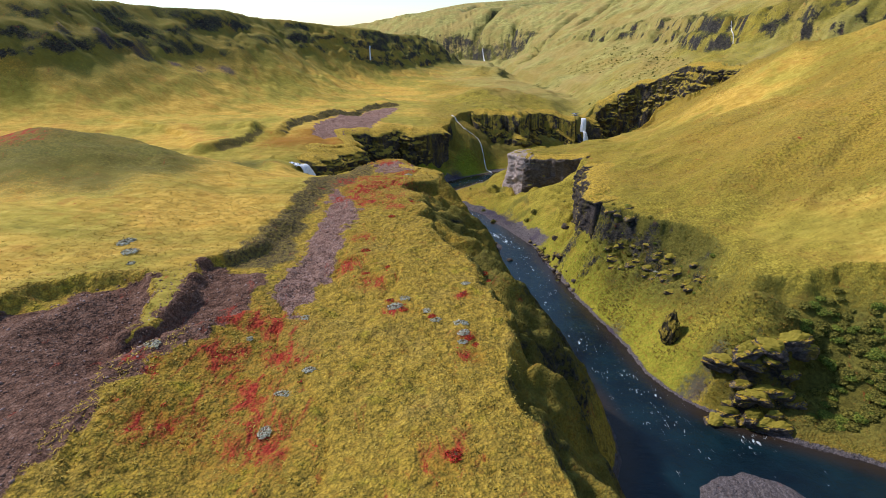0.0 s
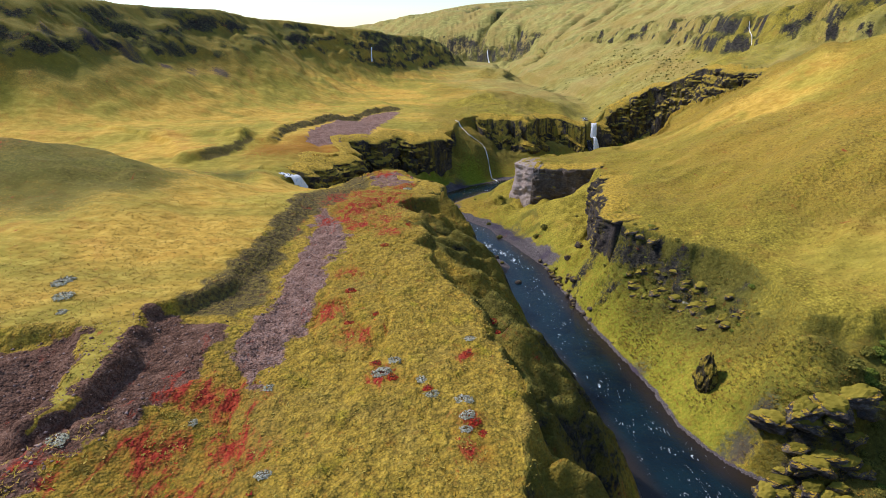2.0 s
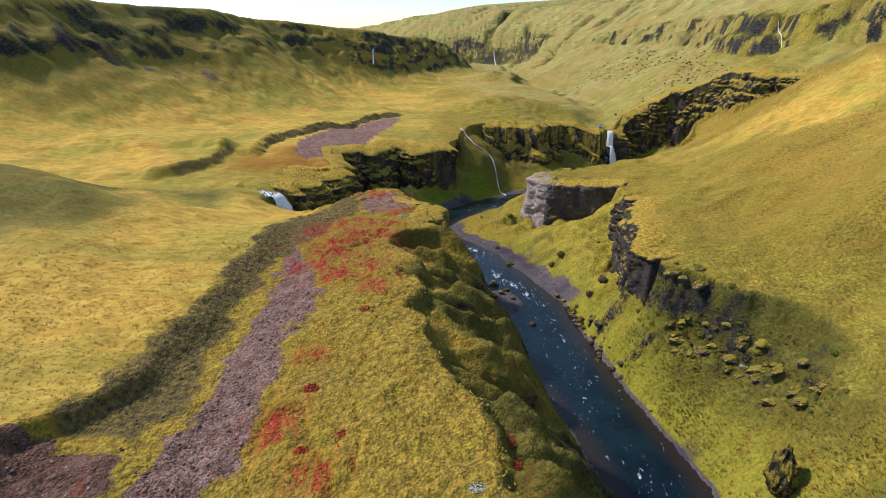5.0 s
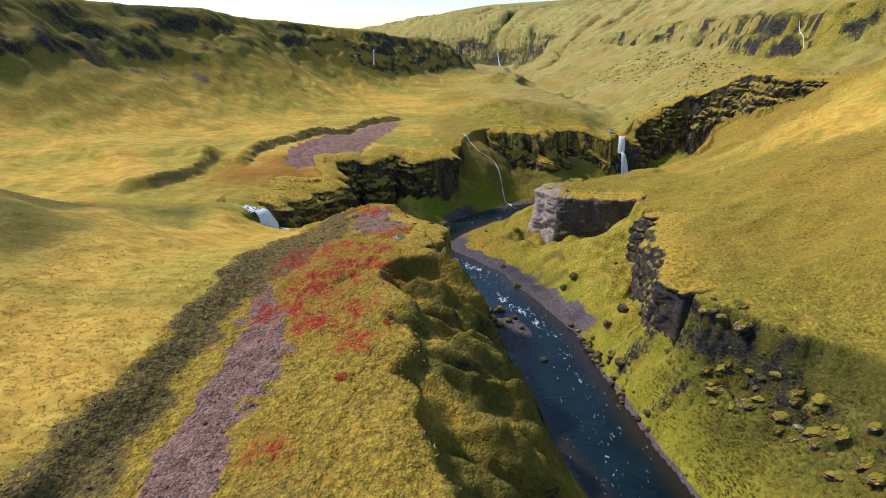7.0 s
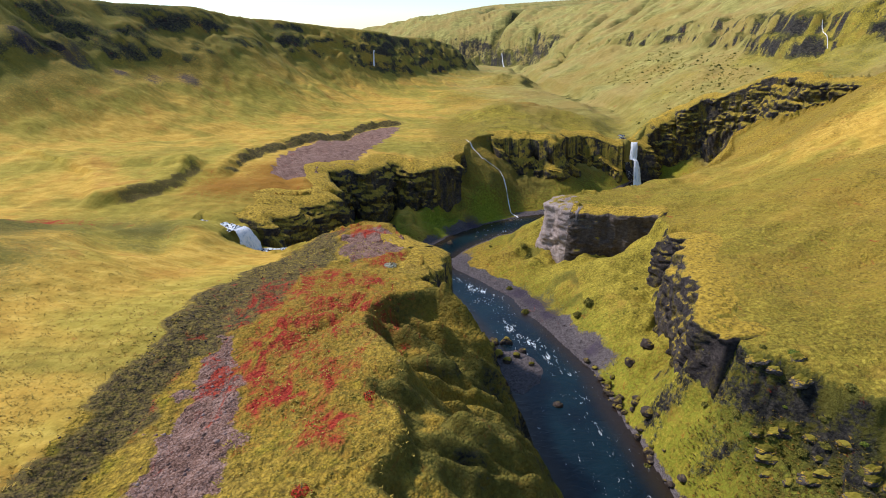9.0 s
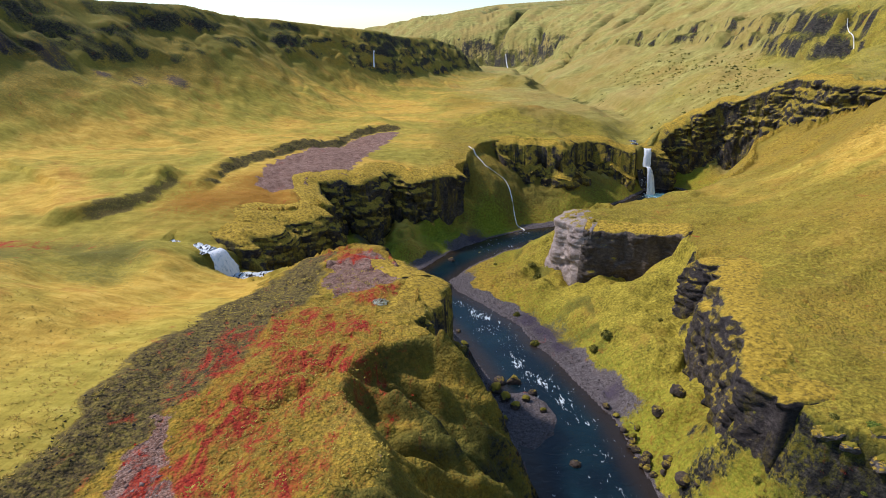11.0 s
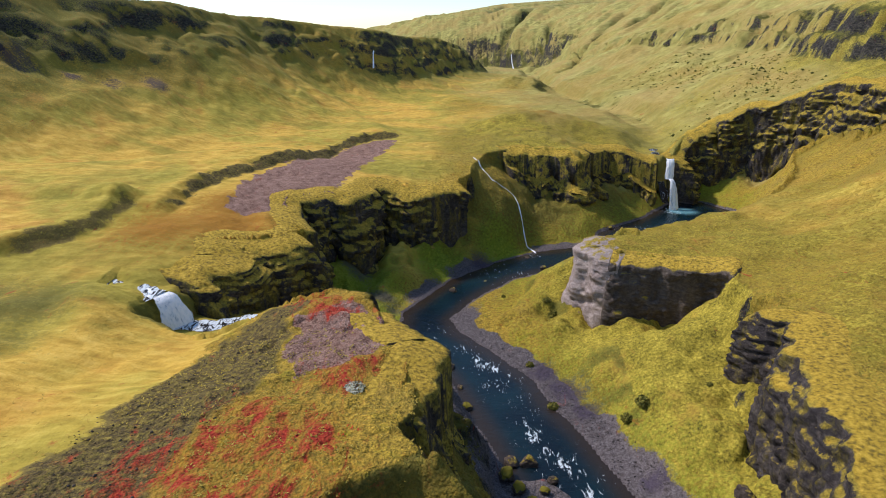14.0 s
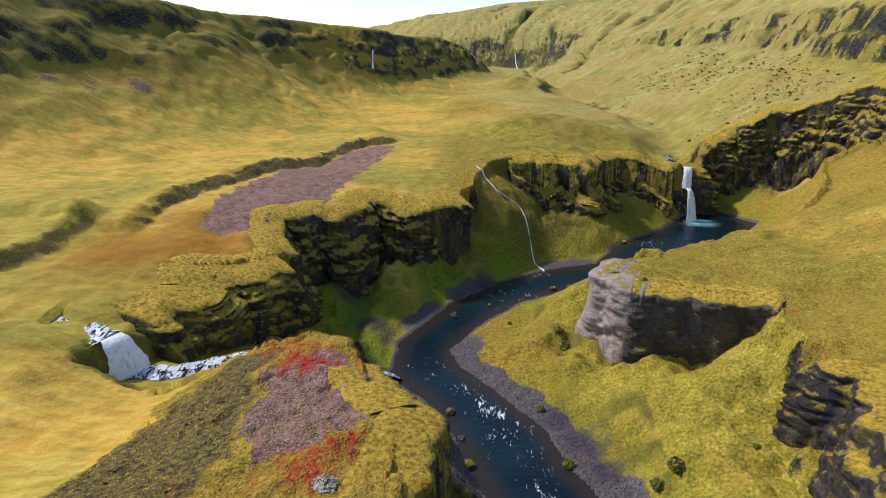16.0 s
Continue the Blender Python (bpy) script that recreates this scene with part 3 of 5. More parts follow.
def ground_material():
    n = Nodes("upland_ground")
    broad, mid, fine, tiny = n.noise(0.05, 3), n.noise(0.35, 4), n.noise(1.6, 5, 0.6), n.noise(7.0, 4, 0.65)
    grain = n.math("ADD", n.math("MULTIPLY", fine, 0.6), n.math("MULTIPLY", tiny, 0.4))

    def covered(name, soft=0.22, reach=2.2, by=None):
        edge = n.math("MULTIPLY_ADD", n.math("SUBTRACT", grain if by is None else by, 0.5), reach, n.attr(name))
        return n.remap(edge, 0.5 - soft, 0.5 + soft)

    moss = n.ramp(grain, (0.36, (0.17, 0.112, 0.022)), (0.45, (0.365, 0.248, 0.034)), (0.55, (0.535, 0.365, 0.050)), (0.70, (0.75, 0.54, 0.11)))
    fresh = n.ramp(grain, (0.34, (0.090, 0.088, 0.016)), (0.48, (0.33, 0.275, 0.022)), (0.66, (0.60, 0.48, 0.045)))
    moss = n.blend(n.remap(mid, 0.53, 0.75), moss, fresh)
    clump = n.add("ShaderNodeTexVoronoi", feature="F1")
    n.put(n.pos, clump.inputs["Vector"])
    clump.inputs["Scale"].default_value = 1.25
    small = n.cell(3.4)
    # shade between the moss clumps is put into the colour as a dark tone
    crevice_shade = n.remap(n.math("ADD", n.math("ADD", n.math("MULTIPLY", clump.outputs["Distance"], 0.6), n.math("MULTIPLY", small, 0.5)), n.math("MULTIPLY", n.math("SUBTRACT", tiny, 0.5), 0.5)), 0.48, 0.72)
    moss = n.blend(n.math("MULTIPLY", crevice_shade, 0.42), moss, (0.13, 0.10, 0.022))
    moss = n.blend(n.math("MULTIPLY", n.remap(n.noise(0.55, 5, 0.65), 0.55, 0.72), 0.45), moss, (0.29, 0.105, 0.016))
    moss = n.blend(n.math("MULTIPLY", n.remap(n.noise(0.16, 4, 0.6), 0.50, 0.72), 0.35), moss, n.ramp(fine, (0.35, (0.14, 0.105, 0.030)), (0.6, (0.34, 0.25, 0.075))))
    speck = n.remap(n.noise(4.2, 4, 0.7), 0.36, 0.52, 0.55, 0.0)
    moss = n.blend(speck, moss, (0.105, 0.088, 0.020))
    streak = n.noise(0.5, 5, 0.62, (0.55, 1.3, 1.0))
    g2 = n.math("ADD", n.math("MULTIPLY", streak, 0.65), n.math("MULTIPLY", grain, 0.35))
    gold = n.ramp(g2, (0.32, (0.40, 0.248, 0.040)), (0.5, (0.60, 0.385, 0.066)), (0.68, (0.78, 0.54, 0.12)))
    gold = n.blend(n.remap(broad, 0.42, 0.62), gold, n.ramp(g2, (0.32, (0.26, 0.205, 0.032)), (0.5, (0.44, 0.345, 0.055)), (0.68, (0.62, 0.49, 0.10))))
    gold = n.blend(n.math("MULTIPLY", n.remap(n.noise(0.09, 5, 0.62), 0.52, 0.70), 0.65), gold, n.ramp(g2, (0.35, (0.38, 0.19, 0.03)), (0.65, (0.60, 0.33, 0.06))))
    orange = n.math("MULTIPLY", n.remap(n.noise(0.07, 4, 0.6, (1.0, 1.0, 0.3), 0.8), 0.57, 0.68), 0.7)
    gold = n.blend(orange, gold, n.ramp(g2, (0.35, (0.40, 0.20, 0.035)), (0.65, (0.64, 0.37, 0.08))))
    hollow = n.math("MULTIPLY", n.remap(n.noise(0.028, 5, 0.62, (0.7, 1.4, 1.0), 0.5), 0.46, 0.64), 0.75)
    gold = n.blend(hollow, gold, n.ramp(g2, (0.32, (0.17, 0.155, 0.028)), (0.5, (0.30, 0.265, 0.042)), (0.68, (0.46, 0.39, 0.07))))
    gold_cover = covered("gold", 0.35)
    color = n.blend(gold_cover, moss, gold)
    # distant grass: greener, and paled by haze that is mixed into its colour
    pale = n.ramp(n.math("ADD", n.math("MULTIPLY", n.noise(0.22, 5, 0.6, (0.6, 1.2, 1.0)), 0.6), n.math("MULTIPLY", grain, 0.4)),
                  (0.32, (0.14, 0.140, 0.045)), (0.5, (0.350, 0.320, 0.095)), (0.68, (0.58, 0.53, 0.18)))
    pale = n.blend(n.remap(n.noise(0.035, 4, 0.6), 0.42, 0.62), pale, n.ramp(g2, (0.35, (0.27, 0.205, 0.06)), (0.65, (0.50, 0.39, 0.13))))
    far_haze_cover = covered("far", 0.35, 1.2)
    color = n.blend(far_haze_cover, color, pale)
    lush = n.ramp(n.math("ADD", n.math("MULTIPLY", n.noise(2.2, 6, 0.68), 0.7), n.math("MULTIPLY", n.noise(0.30, 4, 0.6), 0.3)), (0.36, (0.070, 0.060, 0.014)), (0.45, (0.220, 0.185, 0.026)), (0.55, (0.370, 0.300, 0.040)), (0.66, (0.62, 0.50, 0.080)))
    lush = n.blend(n.math("MULTIPLY", n.remap(n.noise(0.13, 4, 0.62), 0.54, 0.70), 0.6), lush, n.ramp(fine, (0.35, (0.24, 0.145, 0.030)), (0.65, (0.46, 0.29, 0.05))))
    lush_cover = covered("lush", 0.35)
    color = n.blend(lush_cover, color, lush)
    # dark olive growth; on hill and mound the tone also stands for shade
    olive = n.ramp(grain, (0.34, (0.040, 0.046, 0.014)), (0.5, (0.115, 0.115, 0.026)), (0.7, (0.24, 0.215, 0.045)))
    olive_shade_cover = covered("olive", 0.35)
    color = n.blend(n.math("MULTIPLY", olive_shade_cover, 0.85), color, olive)
    green = n.ramp(grain, (0.3, (0.085, 0.12, 0.012)), (0.5, (0.20, 0.25, 0.020)), (0.7, (0.38, 0.39, 0.05)))
    color = n.blend(covered("green", 0.35), color, green)
    rust = n.ramp(grain, (0.3, (0.16, 0.06, 0.01)), (0.7, (0.42, 0.18, 0.02)))
    color = n.blend(n.math("MULTIPLY", covered("rust", 0.35), 0.8), color, rust)
    scree = n.ramp(grain, (0.36, (0.040, 0.031, 0.018)), (0.46, (0.115, 0.086, 0.036)), (0.57, (0.22, 0.170, 0.044)), (0.72, (0.40, 0.31, 0.06)))
    color = n.blend(covered("scree", 0.2), color, scree)
    stones = n.cell(8.0, "Color")
    pebble = n.add("ShaderNodeSeparateColor")
    n.put(stones, pebble.inputs[0])
    gravel = n.ramp(n.math("ADD", n.math("MULTIPLY", pebble.outputs[0], 0.35), n.math("MULTIPLY", n.noise(0.6, 5, 0.6), 0.65)),
                    (0.30, (0.100, 0.056, 0.040)), (0.5, (0.240, 0.140, 0.104)), (0.70, (0.38, 0.255, 0.205)))
    earth = n.ramp(n.math("ADD", n.math("MULTIPLY", pebble.outputs[2], 0.25), n.math("MULTIPLY", n.noise(0.8, 6, 0.65), 0.75)), (0.32, (0.056, 0.030, 0.020)), (0.5, (0.145, 0.078, 0.052)), (0.70, (0.26, 0.160, 0.115)))
    gravel = n.blend(covered("earth", 0.3), gravel, earth)
    gravel_cover = covered("gravel", 0.12, 2.8, n.math("ADD", n.math("MULTIPLY", n.noise(0.4, 6, 0.66), 0.6), n.math("MULTIPLY", grain, 0.4)))
    color = n.blend(gravel_cover, color, gravel)
    sand = n.ramp(n.math("ADD", n.math("MULTIPLY", pebble.outputs[1], 0.4), n.math("MULTIPLY", fine, 0.6)),
                  (0.25, (0.062, 0.053, 0.053)), (0.5, (0.125, 0.109, 0.110)), (0.8, (0.22, 0.20, 0.205)))
    sand_cover = covered("sand", 0.12, 1.6)
    color = n.blend(sand_cover, color, sand)
    rock = n.ramp(n.noise(0.9, 8, 0.68, (1, 1, 1.8)), (0.34, (0.012, 0.013, 0.015)), (0.5, (0.042, 0.041, 0.038)), (0.68, (0.120, 0.108, 0.088)))
    on_top = n.remap(n.math("MULTIPLY_ADD", n.math("SUBTRACT", fine, 0.5), 1.0, n.up()), 0.55, 0.85)
    rock = n.blend(on_top, rock, olive)
    rock_cover = covered("rock", 0.14, 2.6, n.math("ADD", n.math("MULTIPLY", n.noise(0.2, 9, 0.72), 0.6), n.math("MULTIPLY", grain, 0.4)))
    color = n.blend(rock_cover, color, rock)
    red = n.ramp(n.noise(3.5, 4, 0.65), (0.3, (0.15, 0.018, 0.014)), (0.5, (0.36, 0.036, 0.022)), (0.7, (0.50, 0.11, 0.045)))
    color = n.blend(covered("red", 0.22, 3.0, n.math("ADD", n.math("MULTIPLY", n.noise(0.42, 6, 0.66, (1.3, 0.5, 1.0), 0.8), 0.8), n.math("MULTIPLY", tiny, 0.2))), color, red)
    plum = n.math("MULTIPLY", covered("plum", 0.25), 0.75)
    color = n.blend(plum, color, (0.058, 0.045, 0.075))
    h = n.math("ADD", n.math("ADD", n.math("MULTIPLY", small, -0.55), n.math("MULTIPLY", n.math("SUBTRACT", 1.0, clump.outputs["Distance"]), 0.9)), n.math("MULTIPLY", grain, 0.9))
    smoothed = n.math("MAXIMUM", n.math("MAXIMUM", gold_cover, far_haze_cover), n.math("MULTIPLY", lush_cover, 0.8))
    soft = n.bump(n.math("MULTIPLY", h, n.remap(smoothed, 0, 1, 1.0, 0.22)), 0.30, 1.0)
    hard = n.bump(n.noise(1.4, 8, 0.7), 0.9, 1.0, soft)
    m = n.add("ShaderNodeMix", data_type="VECTOR")
    n.put(n.math("MAXIMUM", rock_cover, n.math("MULTIPLY", olive_shade_cover, n.remap(n.up(), 0.92, 0.70, 0.0, 0.8))), m.inputs[0])
    n.put(soft, m.inputs[4])
    n.put(hard, m.inputs[5])
    return n.finish(color, 0.92, m.outputs[1], 0.12)


def rock_material(name, dark, mid, light, moss_share=0.5, hanging=0.0):
    n = Nodes(name)
    big, fine = n.noise(0.25, 4, 0.6), n.noise(1.1, 9, 0.7, (1, 1, 2.0))
    v = n.math("ADD", n.math("MULTIPLY", big, 0.4), n.math("MULTIPLY", fine, 0.6))
    color = n.ramp(v, (0.34, dark), (0.5, mid), (0.68, light))
    run = n.remap(n.noise(0.9, 5, 0.6, (1, 1, 0.40)), 0.5, 0.68)
    color = n.blend(n.math("MULTIPLY", run, 0.45), color, dark)
    hang = n.math("MULTIPLY", n.remap(n.noise(0.40, 7, 0.70, (1, 1, 0.42)), 0.54 - 0.22 * hanging, 0.70 - 0.12 * hanging), 0.9 if hanging else 0.0)
    color = n.blend(hang, color, n.ramp(n.noise(2.4, 5, 0.65), (0.3, (0.060, 0.053, 0.014)), (0.55, (0.20, 0.160, 0.026)), (0.75, (0.37, 0.29, 0.045))))
    grain = n.noise(3.0, 5, 0.65)
    moss = n.ramp(grain, (0.3, (0.120, 0.095, 0.020)), (0.52, (0.35, 0.265, 0.040)), (0.75, (0.56, 0.43, 0.08)))
    edge = n.math("ADD", n.up(), n.math("MULTIPLY", n.math("SUBTRACT", n.noise(0.5, 5, 0.65), 0.5), 2.4))
    color = n.blend(n.remap(edge, 0.95 - moss_share, 1.25 - moss_share), color, moss)
    turf = n.ramp(n.noise(1.8, 5, 0.62), (0.36, (0.20, 0.140, 0.026)), (0.5, (0.46, 0.310, 0.036)), (0.68, (0.66, 0.46, 0.07)))
    level = n.math("ADD", n.up(), n.math("MULTIPLY", n.math("SUBTRACT", n.noise(0.7, 5, 0.65), 0.5), 0.5))
    color = n.blend(n.remap(level, 0.74, 0.90, 0.0, 1.0 if moss_share > 0.2 else 0.0), color, turf)
    h = n.math("ADD", fine, n.math("MULTIPLY", grain, 0.4))
    return n.finish(color, 0.9, n.bump(h, 0.5, 1.0), 0.2)


def water_material():
    n = Nodes("river_water")
    depth = n.attr("depth")
    rip = n.math("ADD", n.math("MULTIPLY", n.noise(0.8, 5, 0.6, None, 0.6), 0.7), n.math("MULTIPLY", n.noise(3.5, 3, 0.6), 0.3))
    deep = n.ramp(n.noise(0.10, 4, 0.6), (0.35, (0.003, 0.009, 0.015)), (0.65, (0.005, 0.022, 0.030)))
    color = n.blend(n.remap(depth, 0.2, 2.4), (0.030, 0.022, 0.016), deep)
    foam = n.math("MULTIPLY", n.attr("foam"), 1.0)
    froth = n.remap(n.math("ADD", n.math("MULTIPLY", foam, 0.62), n.math("MULTIPLY", n.math("SUBTRACT", n.noise(1.0, 5, 0.62, (1.5, 0.55, 1.0), 1.2), 0.5), 3.0)), 0.56, 0.84)
    color = n.blend(froth, color, (0.62, 0.70, 0.74))
    milky = n.remap(n.attr("milk"), 0.1, 0.9)
    color = n.blend(n.math("MULTIPLY", milky, 0.75), color, (0.18, 0.42, 0.48))
    rough = n.remap(froth, 0, 1, 0.16, 0.7)
    return n.finish(color, rough, n.bump(rip, 0.22, 0.8), 0.28)


def fall_material():
    n = Nodes("falling_water")
    s = n.noise(2.2, 5, 0.7, (1.0, 1.0, 0.10))
    color = n.ramp(s, (0.3, (0.34, 0.42, 0.50)), (0.42, (0.80, 0.86, 0.90)), (0.55, (0.95, 0.97, 0.98)))
    return n.finish(color, 0.5, n.bump(s, 0.3, 0.8), 0.3)


def leaf_material(name, low, mid, high):
    n = Nodes(name)
    r = n.add("ShaderNodeNewGeometry").outputs["Random Per Island"]
    return n.finish(n.ramp(n.math("ADD", n.math("MULTIPLY", r, 0.6), n.math("MULTIPLY", n.noise(0.8, 3), 0.4)), (0.2, low), (0.5, mid), (0.8, high)), 0.75, None, 0.15)


GROUND = ground_material()
BASALT = rock_material("basalt", (0.014, 0.013, 0.014), (0.050, 0.044, 0.043), (0.155, 0.135, 0.125), 0.58, 0.42)
# the bluff's pale and dark stone, with sun and shade put into both tones
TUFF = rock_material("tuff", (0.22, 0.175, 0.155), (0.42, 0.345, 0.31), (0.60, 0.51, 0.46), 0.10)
SHADED_DARK_TUFF = rock_material("shaded_dark_tuff", (0.050, 0.040, 0.033), (0.115, 0.092, 0.076), (0.21, 0.175, 0.145), 0.25)
CRAG = rock_material("overgrown_crag", (0.018, 0.016, 0.017), (0.058, 0.050, 0.048), (0.17, 0.145, 0.130), 0.42, 0.22)
SPUR = rock_material("spur_rock", (0.030, 0.027, 0.027), (0.115, 0.100, 0.094), (0.30, 0.265, 0.245), 0.30, 0.12)
STONE = rock_material("boulder_stone", (0.030, 0.024, 0.020), (0.085, 0.066, 0.054), (0.19, 0.15, 0.125), 0.15)
MOSSY = rock_material("mossy_stone", (0.020, 0.020, 0.012), (0.060, 0.052, 0.030), (0.12, 0.10, 0.06), 0.75)
WATER_MAT = water_material()
FALL = fall_material()
RED_LEAF = leaf_material("red_leaf", (0.20, 0.012, 0.012), (0.46, 0.030, 0.018), (0.60, 0.12, 0.03))
GRASS = leaf_material("dry_grass", (0.26, 0.18, 0.03), (0.45, 0.31, 0.05), (0.60, 0.43, 0.09))
BUSH_LEAF = leaf_material("bush_leaf", (0.060, 0.068, 0.014), (0.15, 0.145, 0.026), (0.28, 0.245, 0.045))
PALE_LEAF = leaf_material("pale_leaf", (0.20, 0.21, 0.12), (0.42, 0.42, 0.30), (0.60, 0.60, 0.50))
WOOD = leaf_material("twig", (0.05, 0.035, 0.025), (0.09, 0.065, 0.045), (0.13, 0.10, 0.07))

# ---- what covers the ground ----
GRAVEL = [[(-17.2, 53.8), (-15.3, 60), (-16.1, 69.6), (-16.2, 75), (-16.4, 81), (-16.2, 87), (-19.3, 96.7), (-22, 104), (-24, 104), (-22.8, 96), (-22.6, 90), (-21.8, 83), (-21.6, 74), (-22.1, 62), (-23, 56), (-22.4, 51), (-20, 48.5), (-18, 46), (-17.3, 50)],
          [(-33, 57), (-31, 57.5), (-25, 55), (-24.4, 50), (-23.3, 45.4), (-25, 42), (-27, 36), (-30, 28), (-31, 5), (-66, 8), (-52, 36), (-46, 48), (-41, 51.5), (-37, 52)],
          [(-20, 153), (-14, 160.5), (-6, 153), (-6, 147), (-11, 141), (-16, 139), (-19, 145)],
          [(-44.4, 198.6), (-36.9, 203.7), (-29.8, 215.4), (-27.7, 235.3), (-24.8, 262.3), (-21.1, 295.3), (-31.5, 297), (-37.5, 275.6), (-43.5, 248.1), (-49, 230), (-52, 215), (-49, 203)]]
RED = [(-23, 36, 3), (-18, 37, 2.5), (-19, 31, 2.5), (-29, 33, 2), (-22, 44, 3), (-17, 24, 3), (-24, 25, 2.5), (-17, 103, 4), (-13, 117, 5), (0, 21, 1.5), (3, 37, 1),
       (-101, 113, 6), (-17, 110, 5), (-18, 97, 4), (-12, 97, 3), (-81, 158, 4), (-16, 157, 3), (-16, 126, 5), (-12, 127, 3), (-11, 138, 2.5), (-8, 141, 2),
       (-20, 122, 4), (-22, 116, 3), (-15, 93, 3), (-9, 89, 2), (-13, 72, 1.6), (-14, 62, 2), (-10, 56, 1.6), (-6, 47, 1.2), (2.5, 51, 0.9), (2, 40, 1.0), (-20, 160, 2)]
TURF_TONGUE = [(-38, 53), (-35, 45), (-33.5, 36), (-32, 38), (-33, 46), (-33, 57)]
WEST_FIELD = TURF_EDGE + [(-31, 150), (-30, 165), (-2600, 165), (-2600, -220), (-70, -220)]
SCREE = [[(-31, 58.5), (-24, 57), (-23, 63), (-24.5, 72), (-25, 84), (-24.5, 98), (-22, 112), (-21, 128), (-19, 140), (-21, 152), (-20, 161), (-27, 160), (-30, 145), (-31, 128), (-30.5, 112), (-29.5, 98), (-28.8, 76)],
         [(-61, 198), (-60, 218), (-54, 236), (-48, 250), (-41, 279), (-35, 301), (-20, 308), (-20, 301), (-31, 294), (-36, 274), (-42, 246), (-47.5, 228), (-52, 215), (-54, 200)], [(-78, 176), (-73, 183), (-70.5, 190), (-70, 198), (-66.5, 198), (-66.5, 188), (-69, 178), (-76, 172)]]
GREEN = [(-22, 208, 12, 0.9), (-2, 224, 9, 1.0), (14, 234, 8, 1.0), (-16, 196, 9, 0.8), (40, 249, 6, 0.5), (96, 300, 12, 0.7), (36, 80, 8, 0.45), (20, 70, 7, 0.55), (32, 125, 10, 0.4), (15, 205, 8, 0.35)]
PLUM = [(17, 176, 3), (21, 170, 3.5), (23, 164, 2.5), (29, 148, 2.0), (-24, 214, 4), (-17, 204, 4), (-13, 200, 3), (8, 229, 4), (35, 90, 3), (43, 67, 2.5), (47, 68, 2), (-146, 279, 5), (-158, 268, 4), (-126, 296, 4), (-117, 308, 5), (-135, 288, 3), (-168, 256, 4)]


def blobs(x, y, spots):
    out = np.zeros_like(x)
    for cx, cy, r, *gain in spots:
        out = np.maximum(out, (gain[0] if gain else 1.0) * np.exp(-((x - cx) ** 2 + (y - cy) ** 2) / (r * r * 1.4)))
    return out


def zones(x, y, rings, soft=2.0):
    out = np.zeros_like(x)
    for ring in rings:
        out = np.maximum(out, smooth(soft, -soft, signed(x, y, ring)))
    return out


ZY, ZX = np.gradient(Z, gy, gx)
SLOPE = SHARP = np.hypot(ZX, ZY)
for _ in range(2):
    pad = np.pad(SLOPE, 2, mode="edge")
    SLOPE = sum(pad[2 + i:pad.shape[0] - 2 + i, 2 + j:pad.shape[1] - 2 + j] for i in (-2, -1, 0, 1, 2) for j in (-2, 0, 2)) / 15
n3, n8, n40 = fbm(X, Y, 3, 61, 3), fbm(X, Y, 8, 62, 3), fbm(X, Y, 40, 63, 3)
IN = DG > 0
rock = np.where(IN, smooth(1.5, 2.6, SLOPE + 0.5 * n3 + 0.4 * n8), 0) * 0.52
NORTH = smooth(-10, 15, Y - north_line(X))
HD, BD, CLEFT = np.full_like(X, -900.0), np.full_like(X, -900.0), np.zeros_like(X)
LAND = NORTH > 0
HD[LAND], BD[LAND], CLEFT[LAND] = hill_depth(X[LAND], Y[LAND]), east_depth(X[LAND], Y[LAND]), clefts(X[LAND], Y[LAND])
GD, _ = line_distance(X, Y, FAR_GORGE)
strata = fbm(X * 0.25 + Y * 0.1, Z * 1.3, 5.5, 72, 4)
patch = fbm(X, Y, 26, 73, 3)
west_crag = NORTH * smooth(-3, 2, HD + 3 * n8) * smooth(38, 26, HD + 5 * n8) * (X < 40) * smooth(1000, 800, Y)
rock = np.maximum(rock, west_crag * np.clip(0.33 + 0.60 * strata + 0.45 * patch + 0.25 * n8 + 0.20 * smooth(0.6, 1.4, SHARP), 0, 0.85))
east_crag = NORTH * smooth(-4, 1, BD + 2 * n8) * smooth(26, 13, BD + 4 * n8) * (X > 60) * smooth(620, 470, Y)
rock = np.maximum(rock, east_crag * np.clip(0.34 + 0.40 * n8 + 0.30 * patch + 0.75 * n3 + 0.20 * smooth(420, 330, Y), 0, 0.80))
gorge_wall = smooth(-6, 2, BD) * smooth(52, 26, BD + 14 * n40) * smooth(690, 730, Y) * smooth(1100, 950, Y)
rock = np.maximum(rock, gorge_wall * np.clip(0.55 + 0.6 * n40 + 0.3 * strata, 0, 0.95))
rock = np.maximum(rock, smooth(0.25, 0.8, CLEFT) * smooth(330, 500, Y) * np.clip(0.62 + 0.4 * n40, 0, 0.9))
rock = np.maximum(rock, smooth(12, 5, GD + 3 * n8) * smooth(310, 380, Y) * np.clip(0.30 + 0.5 * n8, 0, 0.8))
wx, wy = X + 1.5 * n3, Y + 1.5 * n8
bank_gravel = IN * smooth(6.5, 4.0, DW + n3) * smooth(136, 148, Y) * smooth(234, 222, Y) * (DW > -3) * (X > 0) * (Y < 200)
bank_gravel = np.maximum(bank_gravel, IN * smooth(1.3, 0.5, DW) * 0.8)
bank_gravel = np.maximum(bank_gravel, IN * smooth(5.5, 3.5, DW + n3) * blobs(X, Y, [(3, 196, 7), (30, 243, 8), (-5, 210, 7), (5, 224, 7), (25, 229, 6)]))
sand = np.maximum(bank_gravel, np.where(DW < 0, 1, 0))
